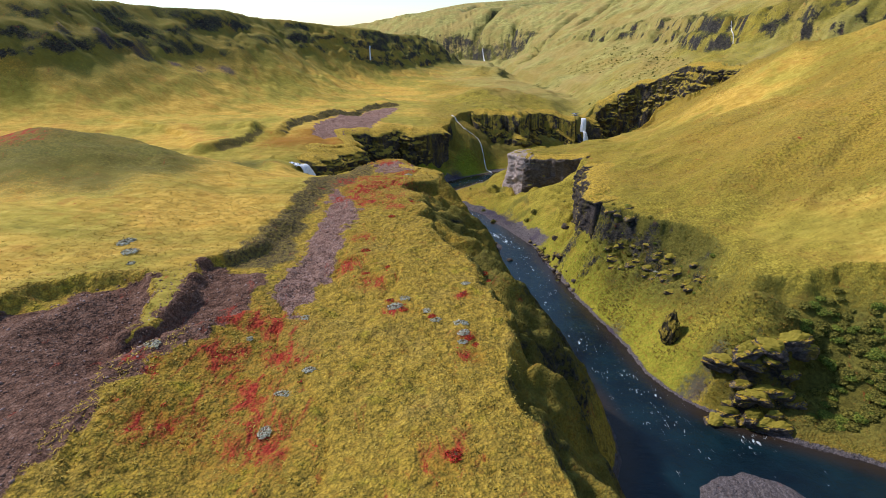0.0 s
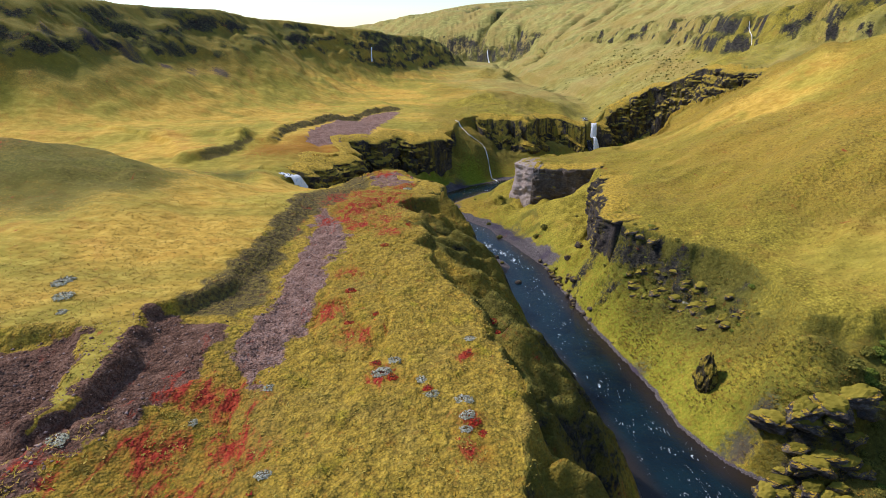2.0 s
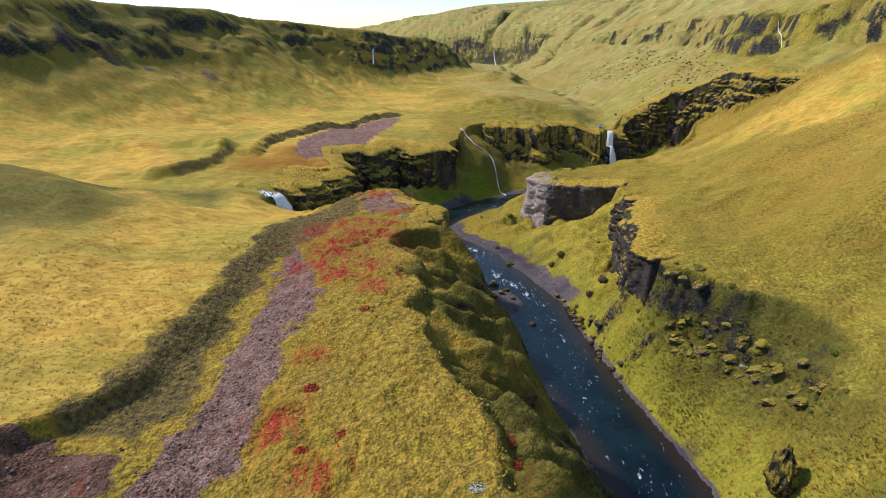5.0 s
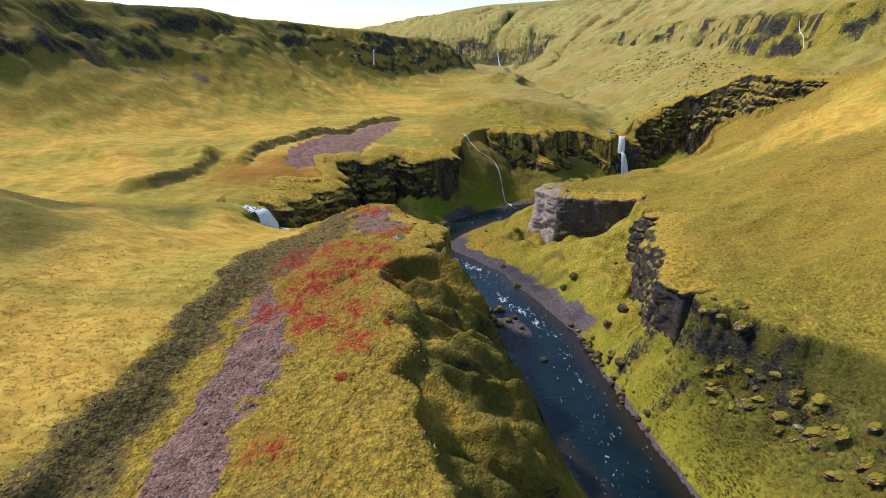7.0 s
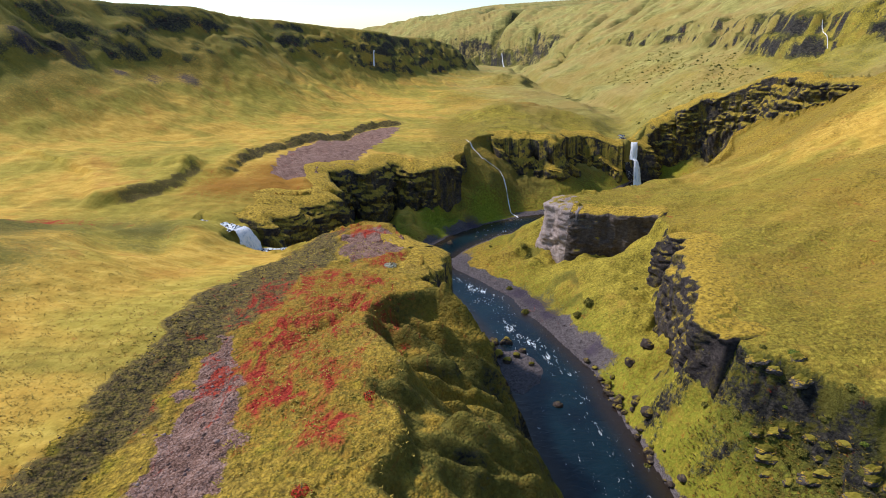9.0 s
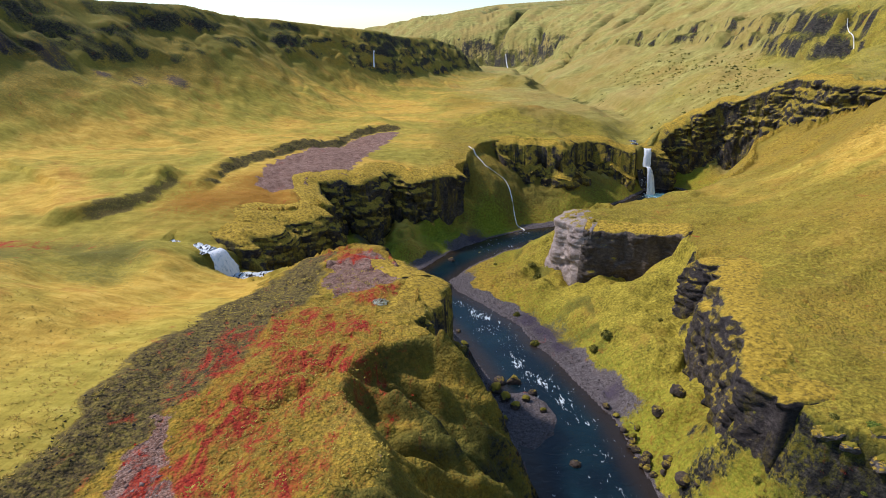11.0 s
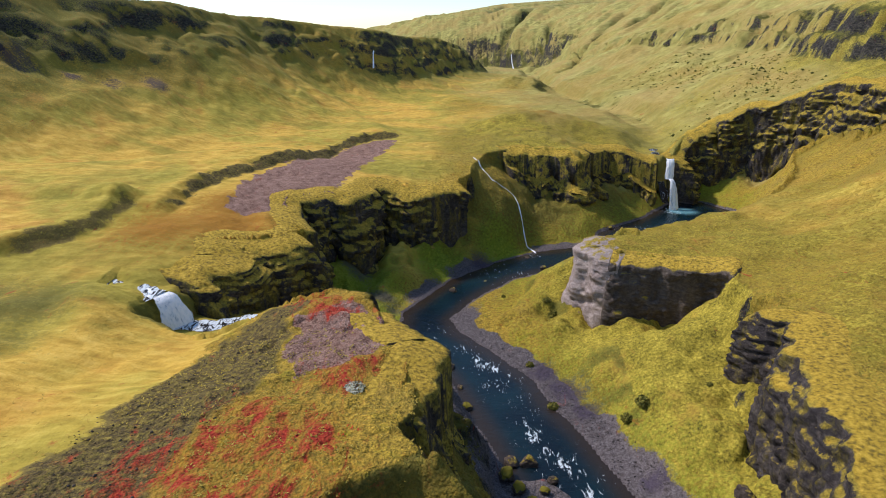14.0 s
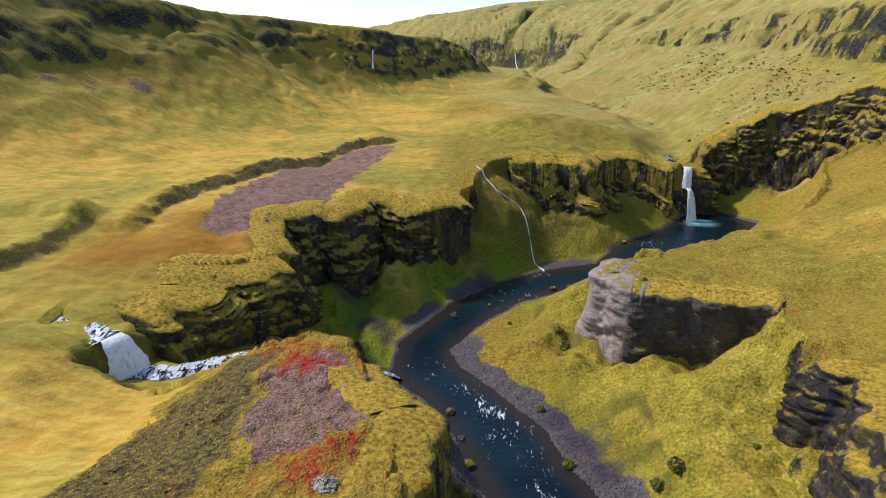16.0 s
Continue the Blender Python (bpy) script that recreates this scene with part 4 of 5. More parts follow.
sand = np.maximum(sand, zones(X, Y, [LEFT_BAR, NEAR_BAR], 1.0))
gold = smooth(0.8, -0.4, signed(wx, wy, WEST_FIELD)) * ~GULLY
gold = np.maximum(gold, smooth(-33, -39, X - 4 * n8) * smooth(150, 158, Y))
gold = np.maximum(gold, ~IN * smooth(48, 62, X + 6 * n8 + 6 * n40) * smooth(6, -10, Y - north_line(X)) * (0.50 + 0.45 * n40))
lush = IN * smooth(12, 24, X) * smooth(50, 66, Y) * smooth(232, 222, Y) * (0.80 + 0.25 * n8)
lush = np.maximum(lush, ~IN * smooth(30, 36, X) * smooth(100, 60, X + 20 * n40 + 8 * n8) * smooth(240, 225, Y) * (0.62 + 0.5 * n40))
lush = np.maximum(lush, ~IN * smooth(-5, 20, Y - north_line(X)) * smooth(420, 320, Y) * smooth(-20, 10, X) * (0.45 + 0.5 * n40))
gold = np.maximum(gold, smooth(200, 225, Y) * smooth(20, -20, X) * 0.95)
gold = np.maximum(gold, smooth(300, 330, Y) * smooth(75, 30, X + 12 * n8 + 20 * n40) * (0.75 + 0.4 * n40))
# where the distant grass and its painted haze lie
far = smooth(-6, 30, Y - north_line(X)) * smooth(10, 110, X + 14 * n8 + 30 * n40) * (0.8 + 0.35 * n40)
far = np.maximum(far, smooth(560, 700, Y))
far = np.maximum(far, ~IN * smooth(-20, 10, Y - north_line(X)) * smooth(-25, 45, X + 8 * n8 + 22 * n40) * 0.6)
gold = np.maximum(gold, ~IN * smooth(20, -6, DS) * smooth(-24, -34, X) * 0.7)
# olive growth, thickened up the western hill to paint its slope as shaded
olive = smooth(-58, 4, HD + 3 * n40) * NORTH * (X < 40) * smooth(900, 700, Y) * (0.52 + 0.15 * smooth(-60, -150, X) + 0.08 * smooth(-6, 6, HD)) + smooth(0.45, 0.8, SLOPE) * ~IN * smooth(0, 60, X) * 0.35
# meadow mounds: dark growth plus the shade of their turned-away sides, as colour
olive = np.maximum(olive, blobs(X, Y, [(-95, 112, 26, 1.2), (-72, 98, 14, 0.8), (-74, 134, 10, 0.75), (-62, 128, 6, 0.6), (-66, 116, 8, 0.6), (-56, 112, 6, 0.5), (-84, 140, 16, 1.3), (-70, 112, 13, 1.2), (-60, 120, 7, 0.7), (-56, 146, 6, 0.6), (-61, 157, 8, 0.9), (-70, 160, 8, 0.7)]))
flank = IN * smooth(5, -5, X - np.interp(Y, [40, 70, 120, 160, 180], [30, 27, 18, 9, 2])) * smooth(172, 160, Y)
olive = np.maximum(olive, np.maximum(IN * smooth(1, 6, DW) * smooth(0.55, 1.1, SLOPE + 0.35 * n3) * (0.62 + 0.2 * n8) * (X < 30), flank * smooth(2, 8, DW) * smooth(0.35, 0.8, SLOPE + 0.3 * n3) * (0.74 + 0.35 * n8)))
rock = np.maximum(rock, flank * np.clip(smooth(0.8, 1.5, SLOPE + 0.5 * n3) * 0.35 + 0.25 * n8, 0, 0.6))
olive = np.maximum(olive, IN * blobs(X, Y, [(47, 103, 9, 1.1), (51, 95, 9, 1.0), (43, 112, 7, 1.0), (41, 122, 5, 0.8), (66, 62, 11, 1.2), (60, 67, 6, 0.9), (52, 84, 8, 0.6), (51, 62, 7, 0.9), (56, 60, 7, 1.0), (58, 74, 6, 0.7), (47, 70, 5, 0.6), (30, 262, 16, 0.75), (6, 250, 10, 0.55), (55, 272, 12, 0.75)]))
rock = np.maximum(rock, IN * blobs(X, Y, [(47, 102, 7, 0.72), (51, 94, 6, 0.68), (43, 111, 5, 0.7), (51, 61, 6, 0.75), (48, 59, 5, 0.7), (54, 66, 4, 0.7), (72, 55, 8, 0.5)]) * np.clip(0.75 + 0.7 * n3, 0.2, 1.2))
rock = np.maximum(rock, blobs(X, Y, [(54, 492, 9, 0.9), (40, 496, 10, 0.8), (26, 500, 8, 0.6), (62, 502, 8, 0.8)]) * np.clip(0.6 + 0.6 * n8, 0, 1))
bd, _ = line_distance(X, Y, CRAG_BAND)
rock = np.maximum(rock, IN * np.exp(-(bd / 4.0) ** 2) * np.clip(smooth(0.7, 1.3, SLOPE) * 0.30 + 0.02 + 0.35 * n3, 0, 0.6))
green = IN * np.maximum(blobs(X, Y, GREEN), 0.46 * smooth(20, 2, DW) * (X > 12) * (Y > 66))
rust = np.maximum(blobs(X, Y, [(-56, 188, 10, 0.9), (-46, 193, 11, 0.95), (-48, 202, 9, 0.85), (-36, 205, 5, 0.6), (-46, 212, 6, 0.5), (35, 330, 16, 0.5)]), 0.50 * blobs(X, Y, [(r[0], r[1], r[2] * 2.0) for r in RED]))
mask(ground_mesh := grid_mesh("ground", X, Y, Z), "rock", rock)
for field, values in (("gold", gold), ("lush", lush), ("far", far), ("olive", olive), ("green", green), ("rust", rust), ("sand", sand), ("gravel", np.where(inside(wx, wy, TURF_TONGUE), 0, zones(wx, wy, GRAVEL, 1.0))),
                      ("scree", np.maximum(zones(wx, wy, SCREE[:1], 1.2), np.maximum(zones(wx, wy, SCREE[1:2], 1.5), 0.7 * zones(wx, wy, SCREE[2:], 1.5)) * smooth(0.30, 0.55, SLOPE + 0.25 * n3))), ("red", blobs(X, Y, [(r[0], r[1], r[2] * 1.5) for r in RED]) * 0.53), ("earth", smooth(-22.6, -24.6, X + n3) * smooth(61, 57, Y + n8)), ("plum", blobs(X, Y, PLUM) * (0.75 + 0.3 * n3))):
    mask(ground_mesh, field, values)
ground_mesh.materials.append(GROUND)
ground = tagged(new("ground", ground_mesh), "mossy yellow-green upland cut by a rocky river gorge", "ground", kind="structure")

# ---- water ----
RAPIDS = [(17, 152.5, 2.2, 1.0), (7.4, 177.4, 2.0, 1.0), (13.2, 158.6, 1.8, 1.0), (22, 141, 2.5, 0.6), (23, 133, 3, 0.5), (20, 145, 2, 0.8), (25, 106, 6, 0.3), (28, 92, 6, 0.3), (31, 80, 6, 0.3), (33, 68, 6, 0.3), (38, 58, 6, 0.3), (24, 118, 6, 0.3), (9, 172, 4, 0.55), (-4, 190, 5, 0.4), (10, 222, 6, 0.4),
          (5.2, 180, 1.3, 1.0), (6.6, 178.2, 1.2, 1.0), (8.2, 176.6, 1.3, 1.0), (12.4, 161, 1.1, 0.9), (13.4, 157.5, 1.3, 1.0), (14.6, 155, 1.0, 0.9), (17.4, 153, 1.2, 1.0), (18.6, 150, 1.4, 1.0), (20, 147.4, 1.1, 0.8), (16, 150.2, 1.0, 0.8), (10.2, 167, 1.0, 0.8), (3, 183.5, 1.0, 0.7),
          (6, 178, 3.5, 0.5), (8, 175, 3, 0.45), (13, 165, 3, 0.45), (13, 158, 3.5, 0.5), (17, 152, 4, 0.5), (20, 147, 3, 0.5), (11, 170, 3, 0.5), (31, 75, 5, 0.36), (29, 84, 4, 0.36), (26, 100, 5, 0.36),
          (24, 112, 5, 0.34), (2, 185, 3, 0.5), (36, 62, 5, 0.42), (48, 55, 3, 0.6), (18, 222, 4, 0.4), (58, 259, 6, 0.5), (77, 279, 4, 0.9), (22, 125, 5, 0.3), (23, 236, 2, 0.6)]
wxs, wys = np.meshgrid(np.arange(-24, 112, 0.8), np.arange(-40, 300, 0.8))
river_mesh = grid_mesh("river", wxs, wys, np.zeros_like(wxs))
dw_here = signed(wxs, wys, WATER)
mask(river_mesh, "depth", np.clip(-dw_here, 0, 5) * 0.55)
mask(river_mesh, "foam", blobs(wxs, wys, RAPIDS))
mask(river_mesh, "milk", blobs(wxs, wys, [(81, 279.5, 3.6), (78.5, 279.5, 3.0)]))
river_mesh.materials.append(WATER_MAT)
river = tagged(new("river", river_mesh), "dark blue-green river with small white rapids", "river", kind="structure")


def ribbon(name, line, widths, material, label, category, kind="", lift=0.12, foam=0.62, drape=False):
    """Running water along a line of places."""
    pts = []
    for p, q in zip(line[:-1], line[1:]):
        m = max(2, int(math.dist(p, q) / 0.5))
        pts += [tuple(mix(np.array(p), np.array(q), k / m)) for k in range(m)]
    pts.append(line[-1])
    pts = np.array(pts, dtype=float)
    for _ in range(3):
        pts[1:-1] = (pts[:-2] + 2 * pts[1:-1] + pts[2:]) / 4
    if drape:
        pts[:, 2] = np.minimum.accumulate(height(pts[:, 0], pts[:, 1])) + 0.12
    run = np.linspace(0, 1, len(pts))
    w = np.interp(run, np.linspace(0, 1, len(widths)), widths)
    tang = np.gradient(pts[:, :2], axis=0)
    tang /= np.linalg.norm(tang, axis=1)[:, None] + 1e-9
    side = np.stack([tang[:, 1], -tang[:, 0]], -1)
    k = 7
    xs, ys, zs = (np.zeros((len(pts), k)) for _ in range(3))
    for i, u in enumerate(np.linspace(-1, 1, k)):
        wob = 1 + 0.3 * fbm(pts[:, 0] + i * 9, pts[:, 1], 1.5, 70 + i, 2)
        xs[:, i] = pts[:, 0] + side[:, 0] * w * u * 0.5 * wob
        ys[:, i] = pts[:, 1] + side[:, 1] * w * u * 0.5 * wob
        zs[:, i] = pts[:, 2] + lift - 0.18 * u * u + 0.08 * fbm(xs[:, i], ys[:, i], 0.8, 75, 2)
    me = grid_mesh(name, xs, ys, zs)
    mask(me, "depth", np.full(xs.shape, 0.6))
    mask(me, "foam", np.full(xs.shape, foam))
    mask(me, "milk", np.zeros(xs.shape))
    me.materials.append(material)
    return tagged(new(name, me), label, category, kind=kind)


stream = ribbon("stream", [(x, y, z) for (x, y), z in zip(STREAM, STREAM_Z)][2:5], [2.5, 3.5, 4.5], WATER_MAT, "shallow stream running over the meadow", "stream", "structure", 0.0, 1.15)
stream_low = ribbon("stream", [(x, y, z) for (x, y), z in zip(STREAM, STREAM_Z)][5:], [4, 3.5, 3, 3, 3], WATER_MAT, "white stream below the wide waterfall", "stream", "structure", 0.0, 1.25)
upper_line = [(77, 287.5), (74, 297), (76, 306)]
upper_z = [float(v) for v in height([p[0] for p in upper_line], [p[1] for p in upper_line])]
upper_z = list(np.minimum.accumulate(np.array(upper_z)[::-1])[::-1])
upper_river = ribbon("upper_river", [(x, y, z + 0.15) for (x, y), z in zip(upper_line, upper_z)], [3, 3.4, 3], WATER_MAT, "river above the tall waterfall", "river", "structure")


def link(name, bm, material, parent=None):
    me = bpy.data.meshes.new(name)
    bm.to_mesh(me)
    bm.free()
    me.materials.append(material)
    ob = new(name, me)
    ob.parent = parent
    return ob


part = link


def curtain(name, top, bottom, width_top, width_low, steps, parent, seed, bulge=0.5):
    """A sheet of falling water from a lip to its foot, with a thick uneven front."""
    top, bottom = Vector(top), Vector(bottom)
    out = Vector((bottom.x - top.x, bottom.y - top.y, 0))
    out = out.normalized() if out.length > 1e-3 else Vector((0, -1, 0))
    side = Vector((-out.y, out.x, 0))
    n, k = steps, 15
    us = np.linspace(-1, 1, k)
    vs = np.linspace(0, 1, n)
    U, V = np.meshgrid(us, vs)
    w = mix(width_top, width_low, V) * (1 + 0.10 * fbm(V * 6 + seed, U * 0 + seed, 1.0, seed, 2))
    drop = V ** 1.6
    front = V ** 0.6
    bump = bulge * (1 - U * U) + 0.10 * fbm(U * 3 * width_top, V * 0.5, 0.5, seed + 3, 3)
    px = top.x + (bottom.x - top.x) * front + side.x * U * w / 2 + out.x * bump
    py = top.y + (bottom.y - top.y) * front + side.y * U * w / 2 + out.y * bump
    px += side.x * 0.15 * fbm(U * 5, V * 4, 1.0, seed + 5, 2)
    pz = top.z + (bottom.z - top.z) * drop + 0.1 * (1 - V)
    me = grid_mesh(name, px, py, pz)
    me.materials.append(FALL)
    ob = new(name, me)
    ob.parent = parent
    return ob


def empty(name, label, category, group="", kind=""):
    return tagged(new(name), label, category, group, kind)


# ---- cliffs ----


def cliff(name, line, drop, material, label, seed, reach=2.6, rough=0.9, block=1.6, kind="structure", parent=None, out_push=0.7, on_rim=True, res=0.32, shoulder=1.6, split=0.9, vary=0.25, hug=0.0):
    """A craggy rock face that hangs below a line of the rim; the gorge lies to the right of the line's run, drop holds the metres it goes down."""
    pts = []
    for p, q in zip(line[:-1], line[1:]):
        m = max(2, int(math.dist(p, q) / res))
        pts += [mix(np.array(p, float), np.array(q, float), k / m) for k in range(m)]
    pts = np.array(pts + [np.array(line[-1], float)])
    for _ in range(8):
        pts[1:-1] = (pts[:-2] + 2 * pts[1:-1] + pts[2:]) / 4
    tang = np.gradient(pts, axis=0)
    tang /= np.linalg.norm(tang, axis=1)[:, None]
    outw = np.stack([tang[:, 1], -tang[:, 0]], -1)
    if on_rim:
        offs = np.arange(-4, 4.01, 0.2)
        depth_at = np.array([sampled(DG, pts[:, 0] + outw[:, 0] * o, pts[:, 1] + outw[:, 1] * o) for o in offs])
        first = np.argmax(depth_at > 0, axis=0)
        shift = np.where((depth_at > 0).any(axis=0) & (first > 0), offs[first], 0.0)
        for _ in range(4):
            shift[1:-1] = (shift[:-2] + 2 * shift[1:-1] + shift[2:]) / 4
        pts = pts + outw * shift[:, None]
    run = np.concatenate([[0], np.cumsum(np.linalg.norm(np.diff(pts, axis=0), axis=1))])
    h = np.interp(np.linspace(0, 1, len(pts)), np.linspace(0, 1, len(drop)), drop)
    h = h * np.clip(1 + vary * fbm(run, run * 0, 5 * block, seed + 11, 3), 0.35, 1.3)
    sill = height(pts[:, 0] - outw[:, 0] * 4.8, pts[:, 1] - outw[:, 1] * 4.8) - height(pts[:, 0] + outw[:, 0] * (reach + 2.5), pts[:, 1] + outw[:, 1] * (reach + 2.5))
    for _ in range(12):
        sill[1:-1] = (sill[:-2] + 2 * sill[1:-1] + sill[2:]) / 4
    h = np.clip(sill + 1.0, h, 1.8 * h)
    rows = max(14, int(h.max() / (res * 0.95)))
    v = np.linspace(0, 1, rows) ** 1.15
    V, S = np.meshgrid(v, run)
    H = h[:, None] * np.ones_like(V)
    # the rim's level a little way in, evened out along the run
    inland = np.array([height(pts[:, 0] - outw[:, 0] * o, pts[:, 1] - outw[:, 1] * o) for o in (4.2, 4.8, 5.4)])
    top = inland.mean(axis=0)
    for _ in range(24):
        top[1:-1] = (top[:-2] + 2 * top[1:-1] + top[2:]) / 4
    top = top[:, None]
    # a cap of turf that comes out of the ground and rolls over into the face
    depth_m = H * V
    lip = np.clip(depth_m / shoulder, 0, 1)
    roll = np.sin(lip * np.pi / 2)
    inner = -6.4 + 7.9 * roll
    turf = height(pts[:, 0][:, None] + outw[:, 0][:, None] * inner, pts[:, 1][:, None] + outw[:, 1][:, None] * inner) + 0.12 - 0.8 * smooth(-5.4, -6.4, inner)
    over = np.where(lip < 1, shoulder * (1 - np.cos(lip * np.pi / 2)) + 0.3 * lip, depth_m + 0.3)
    zz = mix(turf, top + 0.15 - over, smooth(-5.0, -3.6, inner))
    notch = split * (smooth(0.10, 0.6, fbm(S, zz * 0.75, 3.2 * block, seed + 7, 4)) + 0.5 * smooth(0.2, 0.7, fbm(S, zz * 0.9, 1.2 * block, seed + 8, 3)))
    bed = zz / (1.5 * block) + 0.8 * fbm(S, zz, 6 * block, seed + 12, 3)
    layer = smooth(0.0, 0.25, bed - np.floor(bed)) * smooth(1.0, 0.75, bed - np.floor(bed)) * (0.4 + 0.6 * hash2(np.floor(bed), np.floor(S / (4 * block) + fbm(S, zz, 5, seed + 13, 2)), seed + 14))
    ids_x, ids_y = np.floor((S + 0.8 * fbm(S, zz, 3, seed + 1, 2)) / block), np.floor((zz + 0.6 * fbm(S, zz, 3, seed + 2, 2)) / (block * 0.9))
    blocks = hash2(ids_x, ids_y, seed + 9) - 0.5
    big = fbm(S, zz * 0.35, 8, seed + 3, 3) + 1.3 * fbm(S, zz * 0.2, 17, seed + 15, 2) * smooth(0, 0.35, V)
    under = smooth(0.0, 0.5, fbm(S * 0.3, zz, 3.5, seed + 6, 2)) - 0.5
    face = smooth(0.55, 1.3, depth_m / shoulder)
    base = inner + reach * np.clip(V, 0, 1) ** 1.3
    push = base + out_push * face * smooth(0, 0.5, V) + face * rough * (0.45 * blocks + 1.1 * big + 0.45 * layer + 0.40 * fbm(S, zz, 1.1, seed + 5, 4) - 0.8 * notch + 0.35 * under)
    push = np.maximum(push, inner - 0.4 * face + 0.9 * V)
    zz = zz + (1 - face) * (0.22 * fbm(S, push, 1.6, seed + 4, 3) + 0.3 * fbm(S, push, 6, seed + 16, 2)) * smooth(0, 0.4, lip)
    ends = smooth(0, 2.2, S) * smooth(run[-1], run[-1] - 2.2, S)
    push = mix(-6.6, push, ends)
    zz = zz - 1.2 * (1 - ends)
    px = pts[:, 0][:, None] + outw[:, 0][:, None] * push
    py = pts[:, 1][:, None] + outw[:, 1][:, None] * push
    # the foot of the face goes into the ground
    foot = np.minimum(zz, height(px, py) - 0.6)
    zz = mix(zz, foot, smooth(0.72, 0.97, V))
    if hug:
        skin = height(px, py) + hug * (1 - smooth(0.75, 1.0, V)) - 0.5 * smooth(0.85, 1.0, V)
        zz = np.where(face > 0.3, np.minimum(zz, skin), zz)
    me = grid_mesh(name, px.T, py.T, zz.T)
    me.materials.append(material)
    ob = new(name, me)
    ob.parent = parent
    return tagged(ob, label, "cliff" if not parent else "", kind=kind if not parent else "")


dark = "dark basalt crag with moss on its ledges"
# the gorge lies east of the west rim, south of the north rim and west of the east rim
cliff("cliff_1", [(-4.5, 130), (-1.6, 137), (-0.8, 149), (-4.6, 153.5), (-8.6, 160)], [5, 9, 12, 10, 6], BASALT, dark, 121, 2.4, 1.2, hug=1.6)
cliff("cliff_2", [(-44.5, 168), (-40, 179), (-42, 185.5), (-33, 189.3), (-29, 194)], [4, 5, 7, 11, 11], BASALT, "low dark crag above the side stream", 131, 3.4, 1.5, shoulder=1.6)
cliff("cliff_3", [(-29, 194), (-34.5, 203), (-36.5, 211.5), (-31, 217), (-26, 217.5), (-20, 229.5), (-7, 231.2), (3, 239)], [13, 14, 15, 16, 16, 15, 14, 9], BASALT,
      "tall black cliff with hanging moss above green talus", 141, 2.8, 1.7, 2.2, shoulder=2.0)
cliff("cliff_4", [(13, 273), (20, 276), (34, 274.3), (41, 271.3), (46, 280)], [5, 7, 11, 13, 10], BASALT, dark, 151, 6.5, 1.7, 2.2, shoulder=2.6, hug=3.0)
cliff("cliff_5", [(46, 280), (56, 294), (68, 292.5), (75, 291)], [12, 15, 15, 14], BASALT, "dark layered cliff beside the tall waterfall", 161, 6.0, 1.8, 2.4, shoulder=2.6, hug=3.5)
cliff("cliff_6", [(78.5, 291.5), (86, 303), (100, 309), (112, 304), (124, 291), (131, 272), (138, 254), (150, 236), (170, 219)], [13, 13, 13, 14, 14, 14, 13, 12, 8], BASALT, "dark layered cliff behind the plunge pool", 171, 5.2, 2.1, 2.8, shoulder=1.9, res=0.42)
cliff("cliff_7", [(48.6, 163.5), (48.2, 160), (49, 155), (43.5, 144.5), (41, 133), (39.6, 126.5), (38.8, 121), (40, 115.5)], [5, 9, 10, 11, 10, 9, 7, 3], CRAG,
      "broken dark cliff band along the grassy slope", 181, 1.4, 1.2, 1.7, shoulder=0.7, out_push=0.2)
rock_stack = empty("rock_stack", "square rock bluff with a pale face and a grassy top", "rock bluff")
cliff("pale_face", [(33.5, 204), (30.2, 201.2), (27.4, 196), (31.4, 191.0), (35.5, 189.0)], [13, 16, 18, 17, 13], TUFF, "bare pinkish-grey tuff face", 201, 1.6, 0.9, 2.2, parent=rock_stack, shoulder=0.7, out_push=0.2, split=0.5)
# darker stone, whose colour also carries the shade of this side
cliff("dark_face", [(30.4, 191.8), (36, 188.8), (41, 187), (47, 184.5), (53, 180.5)], [16, 15, 14, 12, 7], SHADED_DARK_TUFF, "dark rough rock face", 211, 2.4, 0.9, 1.2, parent=rock_stack, shoulder=0.8, out_push=0.2, split=0.25)

# ---- waterfalls ----
tall = empty("waterfall", "tall white waterfall dropping in two steps into a pool", "waterfall")
curtain("upper_fall", (76.6, 288.2, 16.9), (76.2, 285.4, 10.2), 2.6, 3.0, 26, tall, 5)
curtain("lower_fall", (76.4, 285.4, 10.3), (77.6, 281.2, 0.0), 1.9, 3.6, 30, tall, 15)
wide = empty("waterfall", "wide white waterfall pouring over a low rock step", "waterfall")
curtain("upper_fall", (-48.5, 165.6, 21.3), (-45.2, 164.6, 20.85), 2.2, 2.8, 12, wide, 25, 0.05)
curtain("lower_fall", (-45.2, 164.6, 21.1), (-42.2, 162.9, 16.3), 3.0, 5.6, 24, wide, 35, 0.15)
CASCADE = [(5.6, 261.5), (7.0, 258.3), (9.2, 255.2), (11.3, 252.6), (15.4, 253.2), (18.0, 252.6), (19.3, 249.9), (20.1, 246.8), (20.6, 243.8), (22.0, 240.6), (23.6, 237.6)]
cz = height([p[0] for p in CASCADE], [p[1] for p in CASCADE])
cz = np.minimum.accumulate(np.maximum(cz, 0.1))
cascade = ribbon("cascade", [(x, y, float(z) + 0.2) for (x, y), z in zip(CASCADE, cz)], [0.15, 0.5, 0.12, 0.35, 0.1, 0.2, 0.5, 0.12, 0.45, 0.2, 0.6], FALL, "thin white cascade winding down a mossy gully", "waterfall", drape=True)


